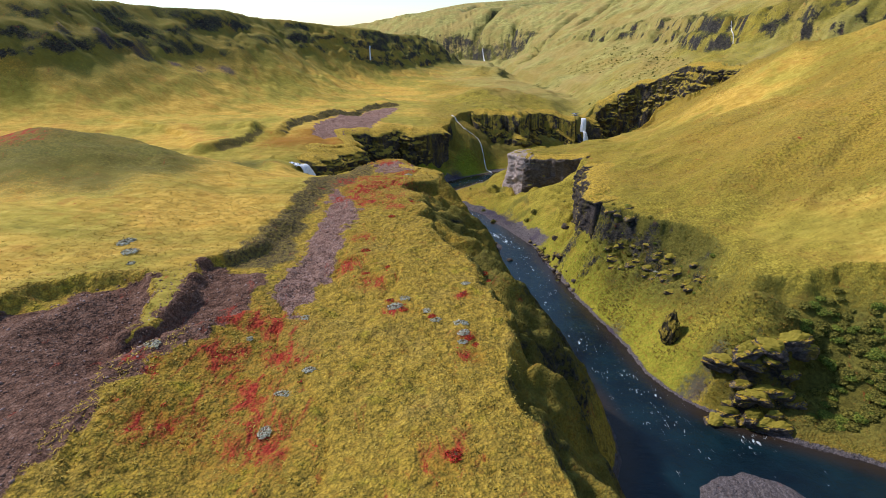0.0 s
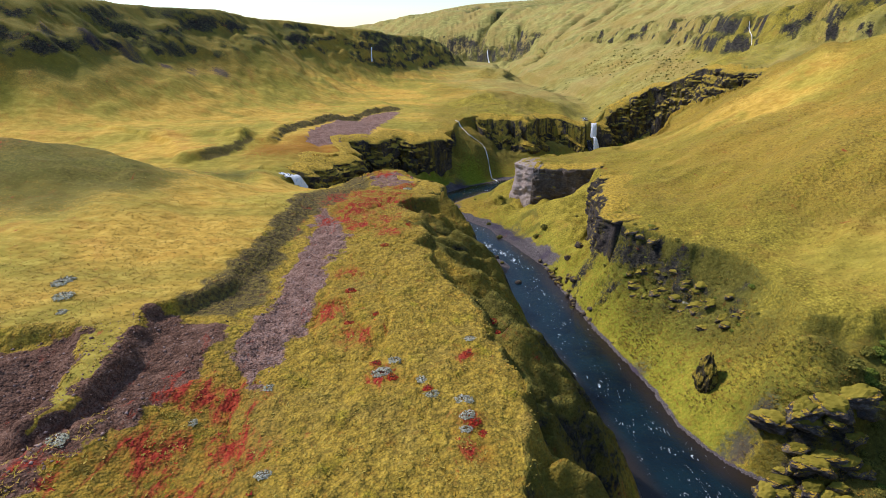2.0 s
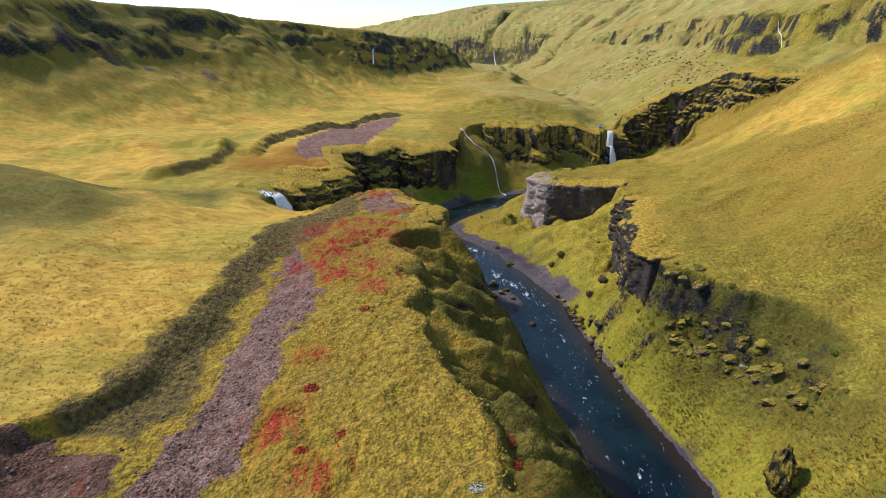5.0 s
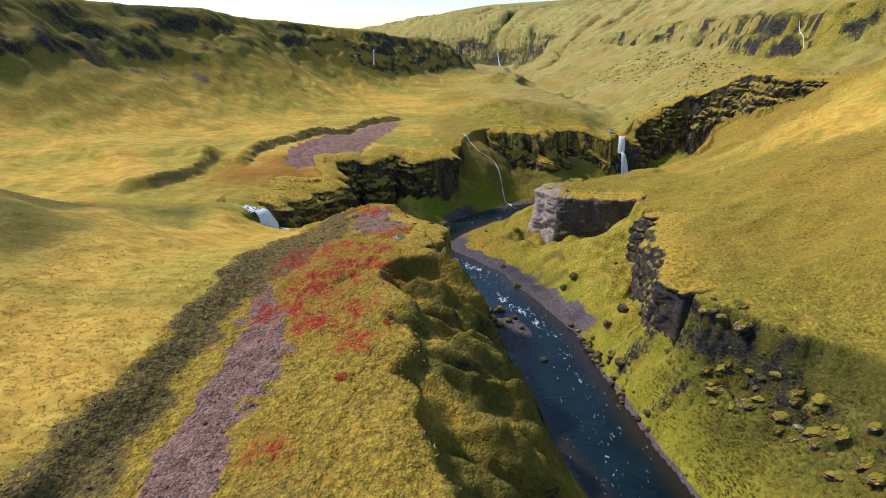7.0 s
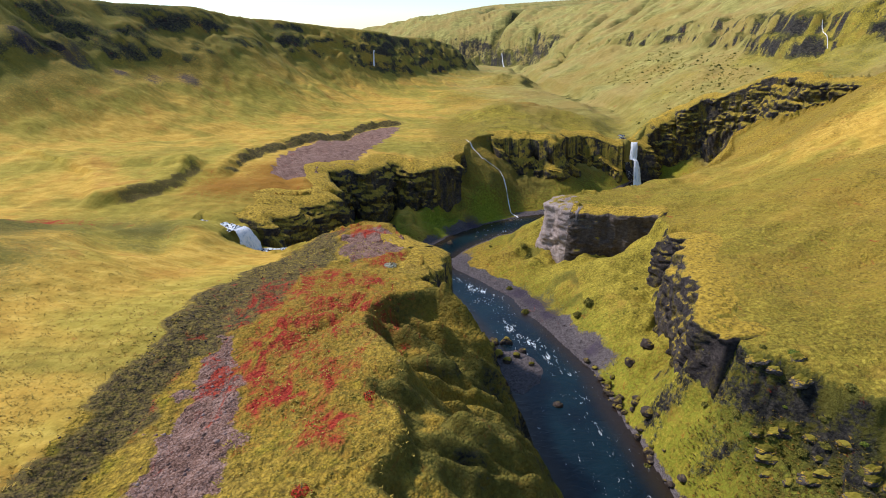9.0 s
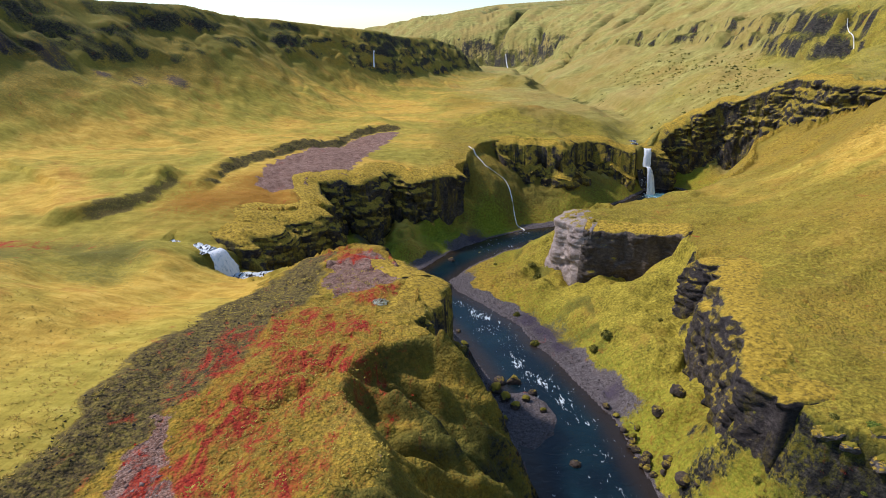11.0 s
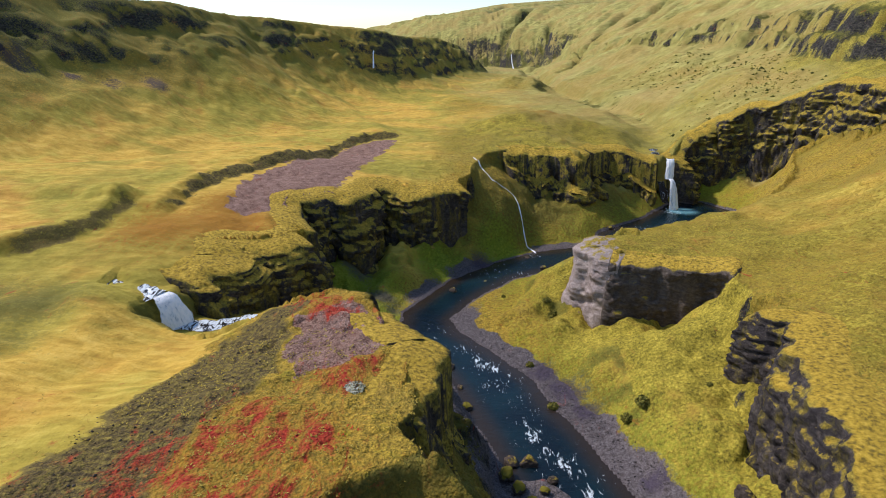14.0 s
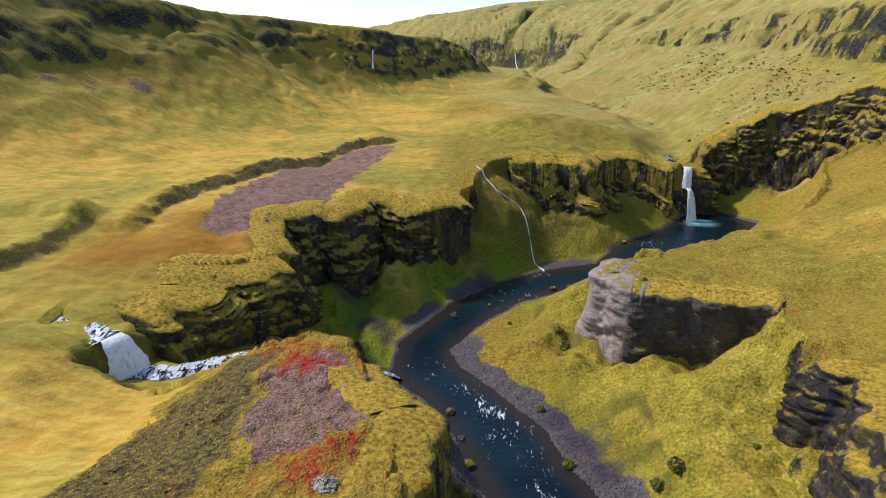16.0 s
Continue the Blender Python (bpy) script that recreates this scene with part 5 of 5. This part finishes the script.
for x0, x1, y0, y1, low, high, width in ((-58, -54.5, 500, 440, 41, 52, 0.8), (171, 157, 345, 300, 52, 64, 0.25), (61, 64, 850, 780, 22, 40, 1.2)):
    k = np.linspace(0, 1, 120)
    fx, fy = mix(x0, x1, k), mix(y0, y1, k)
    keep = [(float(a), float(b), 0.0) for a, b, c in zip(fx, fy, height(fx, fy)) if low < c < high]
    ribbon("waterfall", keep[::2] + keep[-1:], [width, width * 1.4], FALL, "distant thin white waterfall on a dark hillside cliff", "waterfall", drape=True, lift=0.25)

# ---- stones, shrubs and grass ----
rng = np.random.default_rng(7)


def stone_mesh(name, seed, sub=3, squash=0.75, rough=0.28, flat_share=0.5):
    bm = bmesh.new()
    bmesh.ops.create_icosphere(bm, subdivisions=sub, radius=1.0)
    r = random.Random(seed)
    planes = [(Vector((r.gauss(0, 1), r.gauss(0, 1), r.gauss(0, 0.8))).normalized(), r.uniform(0.62, 0.95)) for _ in range(9)]
    for v in bm.verts:
        d = v.co.normalized()
        k = 1.0
        for nrm, off in planes:
            c = d.dot(nrm)
            if c > 1e-3:
                k = min(k, off / c)
        p = d * k
        p *= 1 + rough * 0.5 * noise.noise(d * 2.1 + Vector((seed, 0, 0))) + rough * 0.25 * noise.noise(d * 5 + Vector((0, seed, 0)))
        v.co = Vector((p.x, p.y, p.z * squash))
    me = bpy.data.meshes.new(name)
    bm.to_mesh(me)
    bm.free()
    return me


def moss_cap_mesh(src, name, level, lift):
    """The upper skin of a stone, swollen into a cushion."""
    bm = bmesh.new()
    bm.from_mesh(src)
    gone = [f for f in bm.faces if f.calc_center_median().z < level + 0.12 * noise.noise(f.calc_center_median() * 3)]
    bmesh.ops.delete(bm, geom=gone, context="FACES")
    edge = {v for e in bm.edges if e.is_boundary for v in e.verts}
    for v in bm.verts:
        v.co *= 1.0 - 0.02 if v in edge else 1 + lift * (1 + 0.6 * noise.noise(v.co * 4))
    me = bpy.data.meshes.new(name)
    bm.to_mesh(me)
    bm.free()
    return me


MOSS_SKIN = leaf_material("moss_skin", (0.085, 0.080, 0.012), (0.20, 0.17, 0.02), (0.33, 0.27, 0.04))
STONES = [stone_mesh("stone_body", 300 + k) for k in range(6)]
for me in STONES:
    me.materials.append(STONE)
CAPS = [moss_cap_mesh(me, "moss_cap", 0.25, 0.06) for me in STONES]
for me in CAPS:
    me.materials.append(MOSS_SKIN)


def boulder(x, y, size, k, mossy, label, group, tall=1.0, sink=0.3):
    ob = tagged(new("boulder"), label, "boulder", group)
    z = max(float(height(x, y)), -0.4)
    body = new("stone_body", STONES[k % 6])
    body.parent = ob
    if mossy:
        cap = new("moss_cap", CAPS[k % 6])
        cap.parent = ob
        tagged(cap, "yellow-green moss cushion")
    ob.matrix_world = Matrix.LocRotScale((x, y, z + size * 0.75 * tall * (1 - sink) * 0.75), Euler((0.1 * math.sin(k * 5), 0.1 * math.cos(k * 3), k * 2.4)), (size, size * (0.8 + 0.3 * ((k * 7) % 5) / 5), size * tall))
    return ob


bank = "boulders along the river bank"
for k, (x, y, size, mossy) in enumerate([(12, 152, 1.5, 0), (9.4, 152, 1.2, 0), (8.6, 149, 1.3, 1), (10, 146.5, 1.1, 1), (11.5, 144, 0.9, 1), (13.5, 146, 0.8, 1), (9.5, 141, 0.7, 1), (15, 148.5, 0.8, 0),
                                         (16, 143, 0.6, 1), (3, 165, 1.0, 1), (2, 171, 0.8, 0), (0, 177.5, 1.0, 0), (0, 212, 1.1, 0), (19, 131, 0.9, 0), (36, 139.5, 1.3, 0), (33, 138.6, 1.2, 0), (8, 218, 0.6, 0),
                                         (24, 226.6, 1.0, 0), (28, 228, 0.9, 0), (84, 296, 1.4, 1), (92, 297, 1.6, 1), (50, 260, 0.9, 0), (20.5, 234.5, 0.8, 0)]):
    boulder(x, y, size, k, mossy, "brown river boulder with a mossy top" if mossy else "dark brown rounded boulder at the waterside", bank)
spread = np.random.default_rng(17)
placed = 0
while placed < 44:
    y = float(spread.choice([spread.normal(133, 5), spread.normal(118, 5), spread.uniform(100, 152)], p=[0.6, 0.25, 0.15]))
    x = float(np.interp(-y, [-150, -140, -130, -117, -103, -95], [24, 27, 28, 30, 33, 34.5])) + abs(float(spread.normal(0.2, 1.7)))
    size = float(np.clip(spread.lognormal(-0.55, 0.45), 0.28, 1.5))
    boulder(x, y, size, placed * 5 + 2, placed % 4 == 0, "brown river boulder with a mossy top" if placed % 4 == 0 else "dark brown rounded boulder at the waterside", bank, 0.75 + 0.4 * float(spread.random()))
    placed += 1


SPUR_STONES = [stone_mesh("outcrop_stone", 340 + k, 4, 0.8, 0.45) for k in range(5)]
for me in SPUR_STONES:
    me.materials.append(SPUR)
SPUR_CAPS = [moss_cap_mesh(me, "moss_cap", 0.38, 0.04) for me in SPUR_STONES]
for me in SPUR_CAPS:
    me.materials.append(MOSS_SKIN)
ledges = np.random.default_rng(29)


def ledge_rock(x, y, size, k, label, group, sunk=-0.05):
    """An angular rock that breaks through the turf, under a cushion of moss."""
    ob = tagged(new("rock_outcrop"), label, "rock", group)
    body = new("outcrop_stone", SPUR_STONES[k % 5])
    body.parent = ob
    cap = new("moss_cap", SPUR_CAPS[k % 5])
    cap.parent = ob
    tagged(cap, "yellow-green moss cushion")
    ob.matrix_world = Matrix.LocRotScale((x, y, float(height(x, y)) - sunk * size), Euler((0.25 * math.sin(k * 3), 0.2 * math.cos(k * 5), 0.35 * math.sin(k * 7))), (size * 1.35, size * 0.8, size * (0.75 + 0.06 * (k % 6))))
    return ob


for k in range(34):
    a = float(ledges.random())
    row = k % 3
    lx = [mix(46.5, 59, a), mix(44.5, 57, a), mix(44, 55, a)][row]
    ly = [65.5 - 2.2 * math.sin(a * 3.1), 61.8 - 1.6 * math.sin(a * 3.1), 60.2 - 3.2 * a][row] + float(ledges.normal(0, 0.6))
    ledge_rock(lx, ly, float(ledges.uniform(1.0, 2.3)) * (1.15 if row == 0 else 0.9), k, "grey angular rock ledge breaking through the mossy slope", "rock ledges above the river bend")
for k in range(40):
    a = float(ledges.random())
    lx, ly = mix(40.5, 53, a) + float(ledges.normal(0, 1.8)), mix(114, 87, a) + float(ledges.normal(0, 1.8))
    ledge_rock(lx, ly, float(ledges.uniform(0.5, 1.4)), k + 2, "small dark rock ledge on the stony slope under the crag", "rock ledges under the crag band", 0.32)


def standing_rock(x, y):
    """A leaning fin of dark rock, broad at its foot and split into slabs."""
    bm = bmesh.new()
    bmesh.ops.create_icosphere(bm, subdivisions=5, radius=1.0)
    for v in bm.verts:
        d = v.co.normalized()
        up = 0.5 + 0.5 * d.z
        thin = 1.0 - 0.62 * up ** 1.4
        rough = 1 + 0.30 * noise.noise(d * 2.2) + 0.18 * noise.noise(Vector((d.x * 7, d.y * 7, d.z * 2.5))) + 0.07 * noise.noise(d * 14)
        v.co = Vector((d.x * 2.1 * thin * rough + 0.7 * up * up, d.y * 2.3 * thin * rough + 1.5 * up, -1.2 + 7.2 * up * (0.93 + 0.1 * noise.noise(d * 3))))
    me = bpy.data.meshes.new("standing_rock")
    bm.to_mesh(me)
    bm.free()
    me.materials.append(MOSSY)
    ob = tagged(new("standing_rock", me), "tall dark rock fin standing alone on the grassy slope", "rock")
    ob.matrix_world = Matrix.Translation((x, y, float(height(x, y)) - 0.2))
    return ob


standing_rock(43.4, 78.6)


def leaf_cloud(name, count, rx, ry, rz, leaf, seed, material, up=0.35):
    """Many small leaves over an uneven dome."""
    g = np.random.default_rng(seed)
    verts, faces = [], []
    for k in range(count):
        d = g.normal(size=3)
        d[2] = abs(d[2]) * 0.9 - 0.1
        d /= np.linalg.norm(d)
        lump = 0.78 + 0.3 * noise.noise(Vector(d * 2.4) + Vector((seed, 0, 0))) + 0.1 * g.random()
        c = np.array([d[0] * rx, d[1] * ry, d[2] * rz]) * lump * (0.75 + 0.25 * g.random())
        n_ = d + g.normal(size=3) * 0.6 + np.array([0, 0, up])
        n_ /= np.linalg.norm(n_)
        a = np.cross(n_, g.normal(size=3))
        a /= np.linalg.norm(a)
        b = np.cross(n_, a)
        s1, s2 = leaf * (0.7 + 0.6 * g.random()), leaf * (0.4 + 0.3 * g.random())
        i = len(verts)
        verts += [c - a * s1, c + b * s2, c + a * s1, c - b * s2]
        faces.append((i, i + 1, i + 2, i + 3))
    me = bpy.data.meshes.new(name)
    me.from_pydata([tuple(v) for v in verts], [], faces)
    me.materials.append(material)
    return me


def stems_mesh(name, count, r, h, seed):
    g = random.Random(seed)
    bm = bmesh.new()
    for _ in range(count):
        a = g.uniform(0, math.tau)
        tip = Vector((math.cos(a) * r * g.uniform(0.3, 0.8), math.sin(a) * r * g.uniform(0.3, 0.8), h * g.uniform(0.5, 0.85)))
        m = tip.to_track_quat("Z", "Y").to_matrix().to_4x4()
        m.translation = tip / 2
        bmesh.ops.create_cone(bm, cap_ends=True, segments=5, radius1=0.05, radius2=0.015, depth=tip.length, matrix=m)
    me = bpy.data.meshes.new(name)
    bm.to_mesh(me)
    bm.free()
    me.materials.append(WOOD)
    return me


BUSHES = [leaf_cloud("foliage", 520, 1.0, 0.95, 0.95, 0.15, 400 + k, BUSH_LEAF) for k in range(4)]
STEMS = [stems_mesh("stem", 7, 0.8, 0.8, 410 + k) for k in range(2)]
PALES = [leaf_cloud("foliage", 360, 1.0, 0.9, 0.5, 0.12, 420 + k, PALE_LEAF) for k in range(3)]
REDS = [leaf_cloud("foliage", 260, 1.0, 0.9, 0.4, 0.12, 430 + k, RED_LEAF) for k in range(3)]


def shrub(name, x, y, size, meshes, k, label, category, group, tall=1.0):
    ob = tagged(new(name), label, category, group)
    leaves = new("foliage", meshes[k % len(meshes)])
    leaves.parent = ob
    twigs = new("stem", STEMS[k % 2])
    twigs.parent = ob
    ob.matrix_world = Matrix.LocRotScale((x, y, float(height(x, y)) - 0.05), Euler((0, 0, k * 1.7)), (size, size * (0.85 + 0.3 * ((k * 3) % 4) / 4), size * tall))
    return ob


for k, (x, y, size) in enumerate([(15, 178, 1.0), (17.5, 165.5, 1.1), (28, 159.5, 1.2), (30.4, 160.5, 1.4), (22, 196, 1.6), (21, 199.5, 1.2), (40, 160, 0.6),
                                  (29.5, 116.5, 0.9), (12, 208, 0.7)]):
    shrub("bush", x, y, size, BUSHES, k, "dark olive rounded bush on the river flat", "bush", "bushes on the river flat")
grove = np.random.default_rng(23)
GREEN_LEAF = leaf_material("green_leaf", (0.06, 0.10, 0.016), (0.14, 0.19, 0.026), (0.28, 0.30, 0.045))
GREENS = [leaf_cloud("foliage", 620, 1.0, 0.95, 0.9, 0.13, 440 + k, GREEN_LEAF) for k in range(3)]
for k in range(150):
    cx, cy, wide = [(63, 62, 2.2), (66, 66, 2.6), (70, 62, 2.8), (62, 57, 1.6), (68, 57, 2.6), (72, 67, 2.6), (62, 69, 1.6), (66, 71, 2.2)][k % 8]
    x, y = cx + float(grove.normal(0, wide)), cy + float(grove.normal(0, wide * 0.8))
    if float(height(x, y)) > 0.6:
        shrub("bush", x, y, float(grove.uniform(0.7, 1.7)), GREENS if k % 3 == 0 else BUSHES, k + 3, "fresh green bush in the rocky hollow" if k % 3 == 0 else "dense dark olive bush in the rocky hollow", "bush", "bushes in the rocky hollow", float(grove.uniform(0.5, 0.8)))
for k, (x, y, size) in enumerate([(47.6, 163, 0.7), (46.4, 158.5, 0.9), (46, 152, 0.7), (43.6, 149, 0.8), (41.5, 144, 0.9), (40.4, 139, 1.0), (39, 136, 0.7), (38.6, 131, 1.0), (37.2, 126.5, 0.8), (37.4, 121, 1.0),
                                  (36.6, 117, 0.7), (38.6, 112.5, 0.9), (41.2, 109, 0.8), (43.6, 106.4, 0.9), (45.6, 102.5, 0.7), (41.6, 115, 0.6)]):
    shrub("bush", x, y, size, BUSHES, k + 1, "small grey-green bush on the broken cliff band", "bush", "bushes on the cliff band", 0.8)
for k in range(26):
    t = float(grove.random())
    x, y = mix(42, 55, t) + float(grove.normal(0, 2.2)), mix(112, 84, t) + float(grove.normal(0, 2.0))
    shrub("bush", x, y, float(grove.uniform(0.4, 0.9)), GREENS if k % 2 else BUSHES, k + 5, "low scrubby bush among rocks on the stony slope", "bush", "bushes on the stony slope", 0.6)
for k, (x, y, size) in enumerate([(3, 54, 0.9), (-5, 50, 0.9), (-6, 48, 1.3), (-2, 46.5, 0.9), (-1, 44, 0.9), (2, 43, 1.0), (2.2, 41, 0.9), (2, 39.5, 0.8), (-47, 63, 1.8), (-44, 58.5, 1.4), (-17, 46, 0.8), (-16, 30.5, 1.1),
                                  (-16, 25, 1.0), (-30, 35, 1.1), (-9, 136, 1.4), (-14, 34, 0.8), (-42.5, 55.5, 1.0), (-22, 40, 0.7), (47, 98, 0.7)]):
    shrub("willow_cushion", x, y, size, PALES, k, "low pale grey-green cushion shrub on the moss", "shrub", "pale cushion shrubs", 0.5)
for k, (x, y, size) in enumerate([(2.6, 51.4, 0.8), (2.8, 40.2, 0.8), (3.6, 39, 0.7), (-5, 47, 0.8), (-7, 49.5, 0.9), (-1.4, 45, 0.7), (6, 61, 0.9), (6.3, 58, 0.7), (-8, 60, 0.8), (-12, 66, 0.9), (0.5, 21, 1.0),
                                  (-11, 58, 0.8), (-6, 93, 0.9), (-9, 81, 0.8)]):
    shrub("red_shrub", x, y, size, REDS, k, "low crimson autumn shrub in the moss", "shrub", "crimson shrubs", 0.7)


def scatter(count, x0, x1, y0, y1, keep, seed):
    """Places where keep(x, y) beats a random draw."""
    g = np.random.default_rng(seed)
    x, y = g.uniform(x0, x1, count), g.uniform(y0, y1, count)
    ok = keep(x, y) > g.random(count)
    return x[ok], y[ok], g


def stuff(name, x, y, g, make, material, label, category):
    """One mesh of many small pieces; make gives the corners (n, k, 3) of each piece and its faces."""
    corners, faces = make(x, y, g)
    n, k = corners.shape[:2]
    faces = np.array(faces)
    idx = (np.arange(n)[:, None, None] * k + faces[None]).reshape(-1, faces.shape[1])
    me = bpy.data.meshes.new(name)
    me.vertices.add(n * k)
    me.vertices.foreach_set("co", corners.astype(np.float32).ravel())
    me.loops.add(idx.size)
    me.loops.foreach_set("vertex_index", idx.astype(np.int32).ravel())
    me.polygons.add(len(idx))
    me.polygons.foreach_set("loop_start", np.arange(0, idx.size, faces.shape[1], dtype=np.int32))
    me.update(calc_edges=True)
    me.materials.append(material)
    return tagged(new(name, me), label, category, kind="stuff")


def blades(length, width, per=5):
    def make(x, y, g):
        n = len(x)
        z = height(x, y)
        out = np.zeros((n, per * 3, 3))
        for b in range(per):
            a = g.uniform(0, 2 * np.pi, n)
            lean = g.uniform(0.8, 2.4, n)
            L = length * g.uniform(0.6, 1.3, n)
            ca, sa = np.cos(a), np.sin(a)
            bx, by = x + g.normal(0, width, n), y + g.normal(0, width, n)
            out[:, b * 3] = np.stack([bx - sa * width, by + ca * width, z - 0.03], -1)
            out[:, b * 3 + 1] = np.stack([bx + sa * width, by - ca * width, z - 0.03], -1)
            out[:, b * 3 + 2] = np.stack([bx + ca * L * lean, by + sa * L * lean, z + L * 0.6], -1)
        return out, [(b * 3, b * 3 + 1, b * 3 + 2) for b in range(per)]
    return make


def pebbles(low, high):
    base = np.array([(1, 0, 0), (0, 1, 0), (-1, 0, 0), (0, -1, 0), (0, 0, 0.7), (0, 0, -0.5)], float)
    faces = [(0, 1, 4), (1, 2, 4), (2, 3, 4), (3, 0, 4), (1, 0, 5), (2, 1, 5), (3, 2, 5), (0, 3, 5)]

    def make(x, y, g):
        n = len(x)
        z = height(x, y)
        s = low * (high / low) ** (g.random(n) ** 2.2)
        p = base[None] * (1 + 0.35 * g.normal(size=(n, 6, 1))) * s[:, None, None]
        a = g.uniform(0, 2 * np.pi, n)
        rx = p[:, :, 0] * np.cos(a)[:, None] - p[:, :, 1] * np.sin(a)[:, None]
        ry = p[:, :, 0] * np.sin(a)[:, None] + p[:, :, 1] * np.cos(a)[:, None]
        return np.stack([rx + x[:, None], ry + y[:, None], p[:, :, 2] + z[:, None] + 0.1 * s[:, None]], -1), faces
    return make


GRAVEL_STONE = leaf_material("gravel_stone", (0.13, 0.076, 0.058), (0.25, 0.155, 0.12), (0.42, 0.31, 0.27))
BAR_STONE = leaf_material("bar_stone", (0.035, 0.031, 0.033), (0.095, 0.084, 0.085), (0.21, 0.19, 0.195))
DARK_STONE = leaf_material("dark_stone", (0.02, 0.018, 0.016), (0.05, 0.043, 0.038), (0.10, 0.085, 0.07))
in_gravel = lambda x, y: zones(x, y, GRAVEL[:2], 0.8)
x, y, g = scatter(26000, -60, -5, 14, 164, in_gravel, 31)
stuff("gravel_stones", x, y, g, pebbles(0.04, 0.24), GRAVEL_STONE, "mauve-brown loose stones on bare gravel", "stones")
x, y, g = scatter(30000, -2, 40, 128, 246, lambda x, y: sampled(bank_gravel, x, y) * (sampled(DW, x, y) > 0.2), 32)
stuff("river_shingle", x, y, g, pebbles(0.05, 0.20), BAR_STONE, "grey river shingle on the inner bank", "stones")
x, y, g = scatter(3000, -34, -18, 55, 163, lambda x, y: zones(x, y, SCREE[:1], 0.8) * 0.8, 33)
stuff("scree_stones", x, y, g, pebbles(0.05, 0.17), DARK_STONE, "dark stones on the scree bank", "stones")
x, y, g = scatter(2600, -30, 6, 16, 162, lambda x, y: np.clip(blobs(x, y, [(r[0], r[1], r[2] * 1.3) for r in RED]) * (0.35 + 2.2 * fbm(x, y, 1.8, 90, 3)) - 0.2, 0, 1), 34)
stuff("red_leaves", x, y, g, blades(0.16, 0.10, 5), RED_LEAF, "crimson ground-hugging autumn leaves among the moss", "plants")
x, y, g = scatter(26000, -66, -28, 16, 140, lambda x, y: (1 - sampled(GULLY, x, y)) * (sampled(DG, x, y) < 0) * 0.7 * smooth(140, 70, y) * smooth(-66, -46, x), 35)
stuff("meadow_grass", x, y, g, blades(0.20, 0.06, 4), GRASS, "long golden grass of the upland meadow", "grass")
MOSS_TUFT = leaf_material("moss_tuft", (0.20, 0.15, 0.03), (0.36, 0.27, 0.04), (0.52, 0.40, 0.08))
x, y, g = scatter(18000, -32, 14, 16, 150, lambda x, y: ~inside(x, y, WEST_FIELD) * (1 - sampled(GULLY, x, y)) * (sampled(DG, x, y) < 1.5) * (1 - in_gravel(x, y)) * (0.5 + fbm(x, y, 2.5, 91, 3)), 36)
stuff("moss_tufts", x, y, g, blades(0.13, 0.09, 4), MOSS_TUFT, "short yellow-green moss and heath tufts", "moss")
x, y, g = scatter(2600, 84, 152, 300, 440, lambda x, y: np.clip(0.35 + 0.6 * fbm(x, y, 30, 92, 3), 0, 1) * (sampled(SLOPE, x, y) < 0.9) * (sampled(DG, x, y) < 0), 37)
stuff("slope_scrub", x, y, g, pebbles(0.25, 0.9), BUSH_LEAF, "dark scattered low scrub on the far slope", "plants")
SCRUB_LEAF = leaf_material("scrub_leaf", (0.07, 0.066, 0.016), (0.18, 0.150, 0.028), (0.34, 0.19, 0.03))
x, y, g = scatter(16000, 33, 60, 56, 116, lambda x, y: np.clip(0.25 + 0.8 * fbm(x, y, 7, 93, 3), 0, 1) * (sampled(DW, x, y) > 2) * (sampled(DG, x, y) > 2), 38)
stuff("hillside_scrub", x, y, g, blades(0.17, 0.10, 6), SCRUB_LEAF, "low dark scrub on the rocky slope", "plants")
